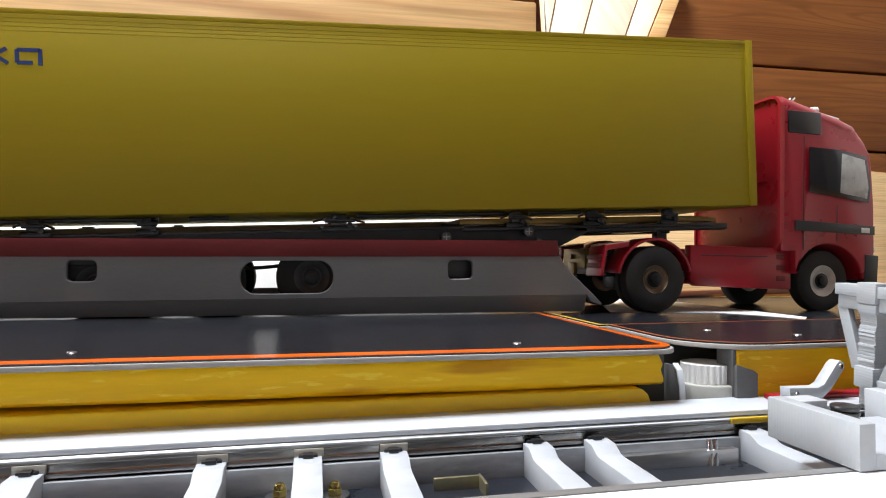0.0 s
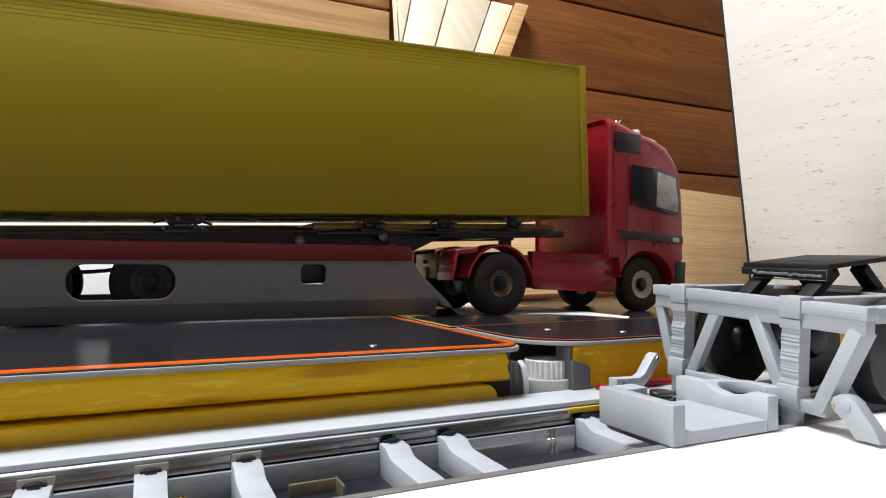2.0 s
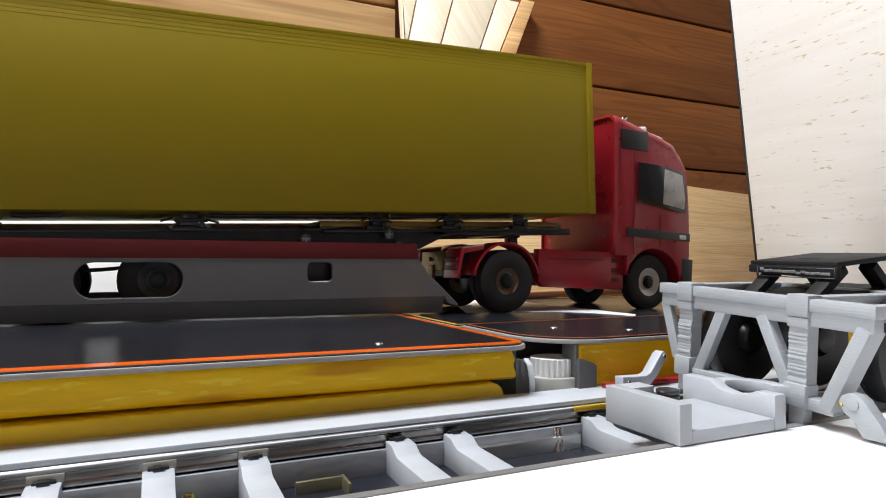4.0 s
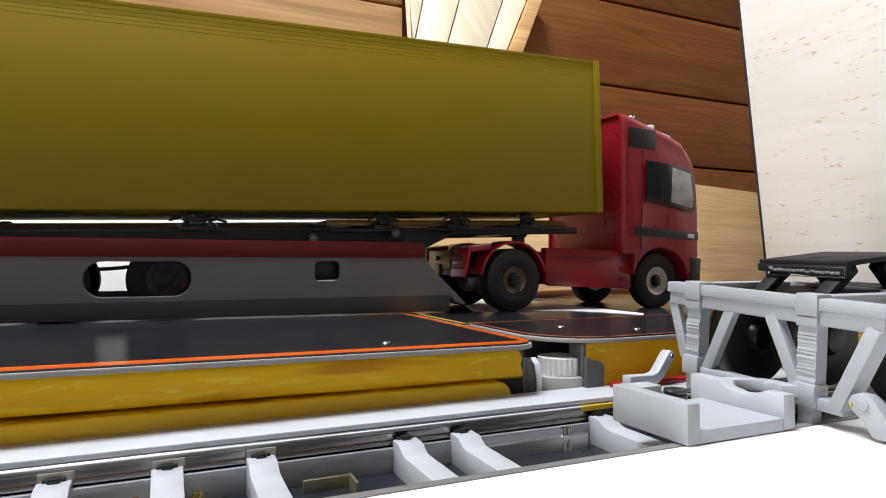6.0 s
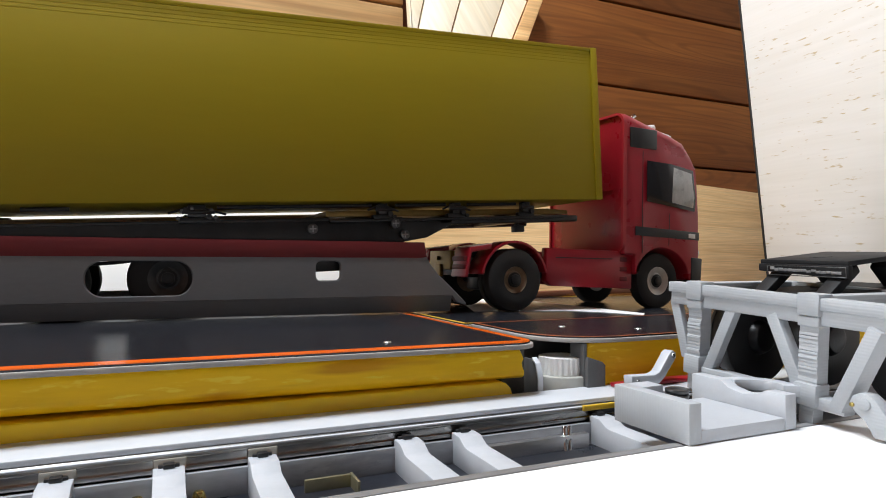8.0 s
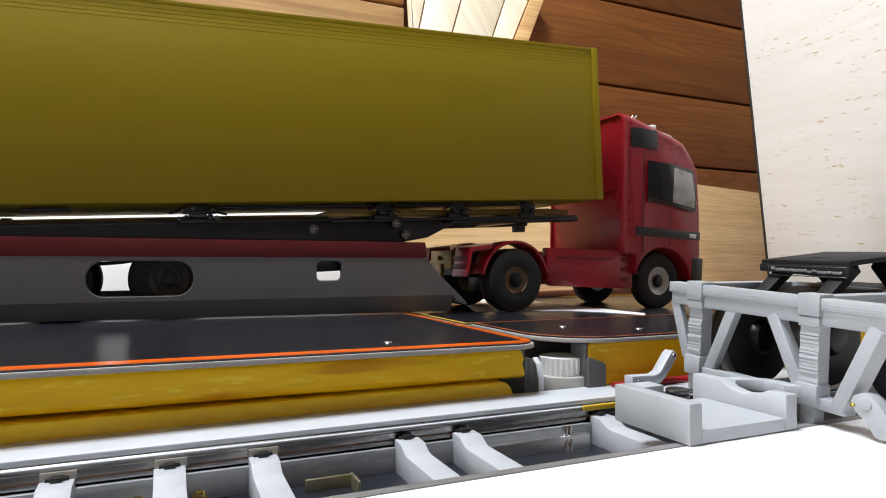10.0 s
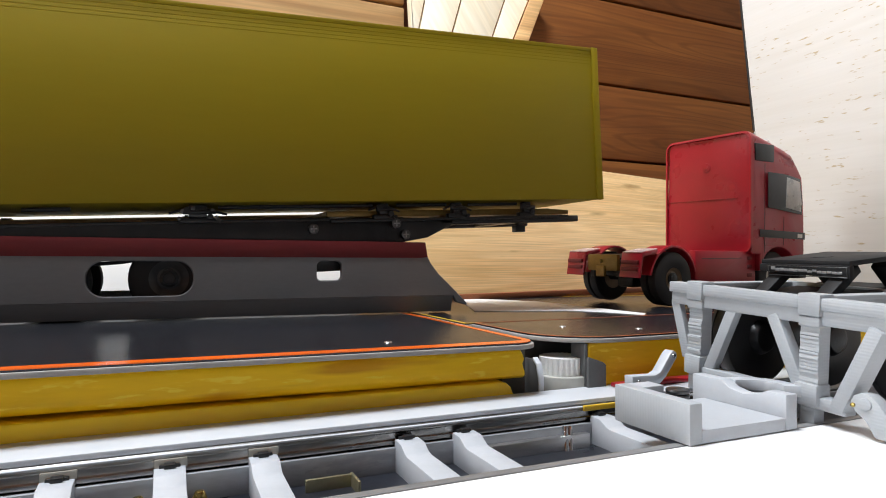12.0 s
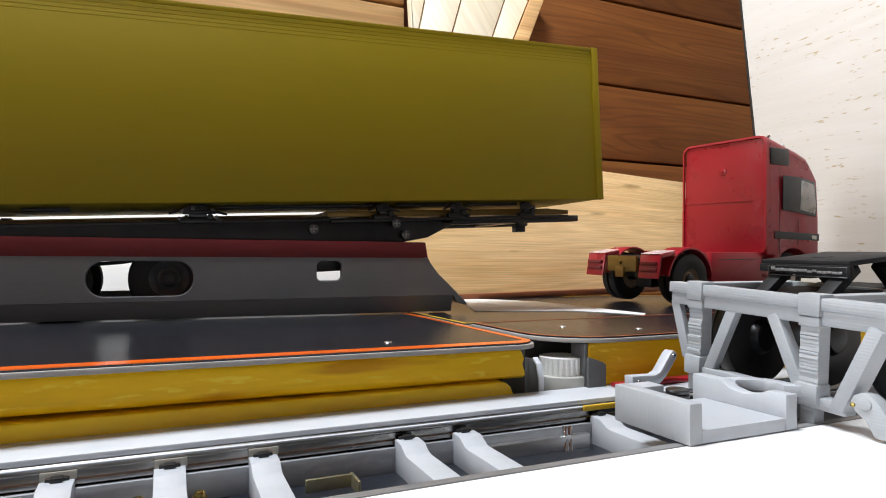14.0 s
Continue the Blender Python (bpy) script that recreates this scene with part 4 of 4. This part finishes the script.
for s in (-1, 1):
    # red fender over the rear wheels
    ring = arch(1.6, 16.3, 20.3, 172, 12, 16)
    inner = arch(1.6, 16.3, 18.9, 12, 172, 16)
    bm = B()
    prism(bm, ring + inner, s * 16.5, s * 31.2, "y", 0.35)
    fender = part("fender", bm, RED_TRUCK, truck)
    bm = B()
    prism(bm, [(-25.5, 32.4), (-13, 34.2), (-13, 32.0), (-24.4, 30.0), (-26.5, 17.6), (-28, 17.6)], s * 15.5, s * 31.4, "y", 0.4)
    part("tail_box", bm, RED_TRUCK, truck, "red tail piece with a highlight painted on top")
    # thin pale strip, a painted highlight along the top
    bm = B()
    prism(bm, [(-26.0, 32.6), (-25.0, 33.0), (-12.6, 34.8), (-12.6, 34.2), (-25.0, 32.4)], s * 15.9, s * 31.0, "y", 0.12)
    part("top_highlight", bm, TAIL_HIGHLIGHT, truck, "pale painted highlight on top of the tail piece")
    for z in (21.5, 25.5):
        bm = B()
        box(bm, -28.2, -26.2, s * 23.5 - 6.5, s * 23.5 + 6.5, z, z + 2.4, 0.4)
        part("tail_light", bm, RED_BAND, truck)
    # side skirt with steps
    bm = B()
    prism(bm, [(21, 33.5), (70, 33.0), (80.6, 33.0), (80.6, 11.6), (24.5, 13.2), (21, 16)], s * 26, s * 30.8, "y", 0.6)
    skirt = part("side_skirt", bm, RED_TRUCK, truck, "red side skirt")
    for z in (16, 21.5, 27):
        bm = B()
        box(bm, 71.5, 77, s * 30.6 - 0.4, s * 30.6 + 0.4, z, z + 2.6, 0.3)
        part("step", bm, RED_BAND, skirt)
    bm = B()
    box(bm, 27, 66, s * 30.8 - 0.15, s * 30.8 + 0.15, 28.2, 28.7, 0)
    part("seam", bm, BLACK, skirt)
for ob in truck.children_recursive:  # the nose of the cab reaches further out
    for v in ob.data.vertices:
        if v.co.x > 0.1002:
            v.co.x = 0.1002 + (v.co.x - 0.1002) * 1.16
truck_wheels = []
for x, r, w, mat in ((1.6, 16.3, 13, RIM_TAN), (100.8, 16.3, 8.5, RIM_WHITE)):
    y = 31.4 if x < 50 else 31.2
    truck_wheels.append((wheel(truck, mm(x, -y, r), r, w, mat, x < 50, 0.42 if x < 50 else 0.5), x, -y, r, 0))
    truck_wheels.append((wheel(truck, mm(x, y, r, 0, 0, 180), r, w, mat, x < 50), x, y, r, 180))

# ---------------------------------------------------------------- printed bogie frame on the track
bogie = thing("support_frame", "white printed trestle frame standing over the track", "trestle frame", mm(153, 131, -16.2, 3.0, 0, 0))
bm = B()
box(bm, -2.4, 2.4, -41.2, 26.5, 30.2, 33.4, 0.3)
box(bm, -1.6, 2.2, -40.6, 26, 26.4, 30.2, 0.3)
part("top_beam", bm, PRINT, bogie)
bm = B()
box(bm, 50, 54, -41, 26.5, 28, 33.2, 0.3)
part("rear_beam", bm, PRINT, bogie)
for y in (-41, -20, 21.5):
    bm = B()
    box(bm, 2.4, 50, y, y + 4.5, 29.4, 33.2, 0.3)
    part("side_beam", bm, PRINT, bogie)
for y in (15.5, -22.2):
    bm = B()
    face = []  # uneven printed layers stacked up the face
    for k in range(18):
        z, out = 10.6 + 1.0 * k + 0.3 * noise.noise((k * 0.7, y, 4.0)), 0.6 * noise.noise((y, k * 0.83, 1.0))
        face += [(-1.8, z), (-2.0 - out, z + 0.08), (-1.95 - 0.8 * out, z + 0.66)]
    prism(bm, [(2.2, 6.6), (-1.8, 6.6)] + face + [(-1.8, 33.6), (2.2, 33.6)], y - 2.6, y + 2.6, "y", 0.0)
    box(bm, -3.0, 2.6, y - 3.0, y + 3.0, 28.6, 34.3, 0.35)
    box(bm, -2.6, 2.4, y - 2.9, y + 2.9, 25.8, 28.4, 0.3)
    box(bm, -3.0, 2.6, y - 3.1, y + 3.1, 5.4, 11.2, 0.4)
    part("post", bm, PRINT, bogie)
for a, b, h in (((0, 25.2, 27.5), (0, 19.6, 10), 2.2), ((0, 10.8, 7.4), (0, 1.2, 30.4), 2.9), ((0, -20.2, 8), (0, -10.8, 27.5), 3.6), ((0, -30.4, 6.6), (0, -39.0, 27.5), 6.4)):
    bm = B()
    beam(bm, a, b, 3.4, h, 0.3, (1, 0, 0))
    part("brace", bm, PRINT, bogie)
bm = B()
box(bm, -1.8, 2.6, -32, 19, 5.0, 8.2, 0.4)
for y in (-24, 14):
    box(bm, -1.6, 2.4, y, y + 4, 0.4, 6, 0.3)
part("lower_beam", bm, PRINT, bogie)
# black rest plate on top
rest = thing("rest_plate", "black coupling rest plate on two slanted legs", "rest plate", mm(187, 135.5, 14.2, 1.2, -5, 0))
bm = B()
box(bm, 0, 34, -15.5, 14.5, 9.8, 11.4, 0.3)
prism(bm, [(-15.8, 5.9), (14.8, 7.6), (14.8, 10.0), (-15.8, 10.0)], -0.6, 1.6, "x", 0.25)
rod(bm, (13, 2, 11.3), (13, 2, 11.5), 3.4, None, 24)
part("plate", bm, MATT_BLACK, rest)
bm = B()
for k in range(15):
    z = 7.3 + 0.045 * k + 0.5 * noise.noise((k * 0.9, 2.0, 0.0))
    box(bm, -0.85, -0.55, -13.6 + 1.6 * k, -13.6 + 1.6 * k + 1.5, z, z + 0.9 + 0.4 * noise.noise((k * 1.3, 5.0, 0.0)), 0.1)
part("edge_marks", bm, GREY_RAIL, rest, "worn pale scuffed lettering bars")
bm = B()
for z in (6.25, 9.3):
    box(bm, -0.8, -0.5, -15.2, 11.5, z, z + 0.3, 0.08)
for y in (-15.2, 11.2):
    box(bm, -0.8, -0.5, y, y + 0.3, 6.25, 9.6, 0.08)
part("edge_frame", bm, DARK_STEEL, rest, "thin dull frame round the bars")
for y in (-11, 10):
    for x0, x1 in ((-6, 8), (30, 22)):
        bm = B()
        beam(bm, (x0, y, 0.4), (x1, y, 8.6), 5, 3.0, 0.4)
        part("leg", bm, MATT_BLACK, rest)
bm = B()
box(bm, -12, 34, -15, 14, -0.6, 0.8, 0.3)
part("base_slab", bm, MATT_BLACK, rest)
# tray block in front of the frame
tray = thing("end_tray", "white printed tray block lying on the rails", "tray")
bm = B()
box(bm, 106.8, 110.6, 104.5, 129.8, -16.1, -6.8, 0.25)
part("end_wall", bm, PRINT_SIDE, tray)
bm = B()
box(bm, 110.6, 137.9, 104.6, 129.8, -16.1, -13.0, 0.25)
part("tray_floor", bm, SMOOTH_PRINT, tray)
bm = B()
box(bm, 110.6, 118, 124, 129.8, -13.0, -6.9, 0.3)
part("corner_block", bm, SMOOTH_PRINT, tray)
bm = B()
prism(bm, [(104.5, -16), (134, -16), (134, -7.0), (124, -7.0), (121.5, -8.6), (117, -9.4), (112.5, -8.6), (110, -7.4), (104.5, -7.4)], 138, 142, "x", 0.3)
part("cradle", bm, SMOOTH_PRINT, tray)
bm = B()
prism(bm, arch(142, 116, 10.5, -40, 92, 14) + arch(142, 116, 6.5, 92, -40, 14), -10.0, -7.1, "z", 0.2)
part("half_ring", bm, SMOOTH_PRINT, tray)
bm = B()
for k in range(5):
    rod(bm, (118, 119.4, -13 + 1.25 * k), (118, 119.4, -11.9 + 1.25 * k), 2.9, None, 24, 0.3)
part("stud", bm, DARK_STEEL, tray, "dark ridged metal stud")
# hinge arms
arm = thing("hinge_arm", "white printed hinge arm beside the far post", "hinge arm", mm(148.5, 160, -9.9, 0, 0, 8))
bm = B()
prism(bm, [(-13, -5.4), (0, -5.4), (3, -3.4), (8.8, 2.6), (8.6, 4.4), (7.0, 5.2), (5.6, 4.4), (0.4, -1.4), (-2, -2.2), (-13, -1.6)], -1.8, 1.8, "y", 0.35)
part("lever", bm, SMOOTH_PRINT, arm)
for x, z in ((-10.5, -3.6), (7.0, 3.4)):
    bm = B()
    rod(bm, (x, -2.3, z), (x, 2.3, z), 0.8, None, 12, 0.2)
    part("pin", bm, STEEL, arm)
arm = thing("hinge_arm", "pale printed hinge arm beside the near post", "hinge arm", mm(150.5, -4.0, 0.6))
bm = B()
prism(bm, [(100.2, -8.8), (99.4, -7.2), (97.6, -6.3), (95.4, -6.5), (93.8, -7.8), (92.6, -9.6), (90.2, -12.6), (88.6, -16.2), (94.6, -16.2), (96.6, -12.8), (99.0, -11.0)], -1.6, 2.0, "x", 0.4)
part("lever", bm, PRINT, arm)
bm = B()
rod(bm, (-2.0, 96.6, -8.8), (2.4, 96.6, -8.8), 1.5, None, 20, 0.3)
part("pivot", bm, PRINT, arm)
bm = B()
rod(bm, (-2.0, 99.4, -9.4), (2.0, 99.4, -9.4), 0.55, None, 12, 0.2)
part("pin", bm, BRASS, arm, "brass pin")
solid("red_bar", box(B(), 134, 190, 160.5, 165, -16.1, -14.6, 0.4), RED_TRUCK, "red painted bar beside the rail", "bar")
# rail wheels behind the frame
for x, y in ((182, 150), (200, 138), (196, 108)):
    ax = thing("rail_wheel", "black flanged rail wheel under the frame", "wheel", mm(x, y, -0.2), "rail wheels")
    bm = B()
    rod(bm, (0, -3, 0), (0, 3, 0), 15.6, None, 48, 0.5)
    rod(bm, (0, 3, 0), (0, 4.2, 0), 15.8, None, 48, 0.3)
    part("disc", bm, BLACK, ax)
    bm = B()
    rod(bm, (0, -5.5, 0), (0, -3, 0), 4.5, 6, 24, 0.4)
    part("hub", bm, CHASSIS, ax)


# ---------------------------------------------------------------- what moves
TRUCK_ROWS = [
    (0.0, 161.4, 307.4, -0.8, 2.5, 1.0, 0.0), (10.27, 161.4, 307.4, -0.8, 2.5, 1.0, 0.0), (10.5, 178.3, 307.6, -0.9, 3.0, 0.7, 0.2), (11.0, 207.0, 307.4, -1.1, 5.0, 0.4, 0.9),
    (11.5, 243.2, 311.6, -1.5, 6.0, -0.3, 1.1), (12.0, 273.8, 315.0, -1.2, 5.6, -0.7, 1.2), (12.2, 290.0, 320.0, -1.8, 4.9, -0.9, 1.5), (12.42, 294.6, 321.6, -1.8, 4.5, -0.9, 1.6), (14.0, 294.6, 321.6, -1.8, 4.5, -0.9, 1.6)]
TRAILER_ROWS = [(0.0, 1.7), (7.2, 1.7), (7.3, 1.96), (7.4, 2.33), (7.5, 2.36), (7.6, 2.85), (14.0, 2.85)]


def motions():
    walk(truck, [(t, mm(x, y, z, roll, pitch, yaw)) for t, x, y, z, yaw, pitch, roll in TRUCK_ROWS])
    body = [(t, mm(TX, TY, 2.3, 0, -a, 0)) for t, a in TRAILER_ROWS]
    walk(trailer, body)
    for ob, local in trailer_wheels:  # the wheels stay down while the body lifts
        walk(ob, [(t, m.inverted() @ body[0][1] @ local) for t, m in body])
    for ob, x, y, r, turned in truck_wheels:
        rows, way, last, gone = [], 0.0, None, None
        for t, tx, ty, *_ in TRUCK_ROWS:
            if last is not None:
                step = math.hypot(tx - last[0], ty - last[1])
                parts = max(1, math.ceil(math.degrees(step / r) / 80))
                for k in range(1, parts):
                    rows.append((gone + (t - gone) * k / parts, way + step * k / parts))
                way += step
            rows.append((t, way))
            last, gone = (tx, ty), t
        walk(ob, [(t, mm(x, y, r, 0, 0, turned) @ Matrix.Rotation((1 if turned == 0 else -1) * s / r, 4, "Y")) for t, s in rows])


motions()
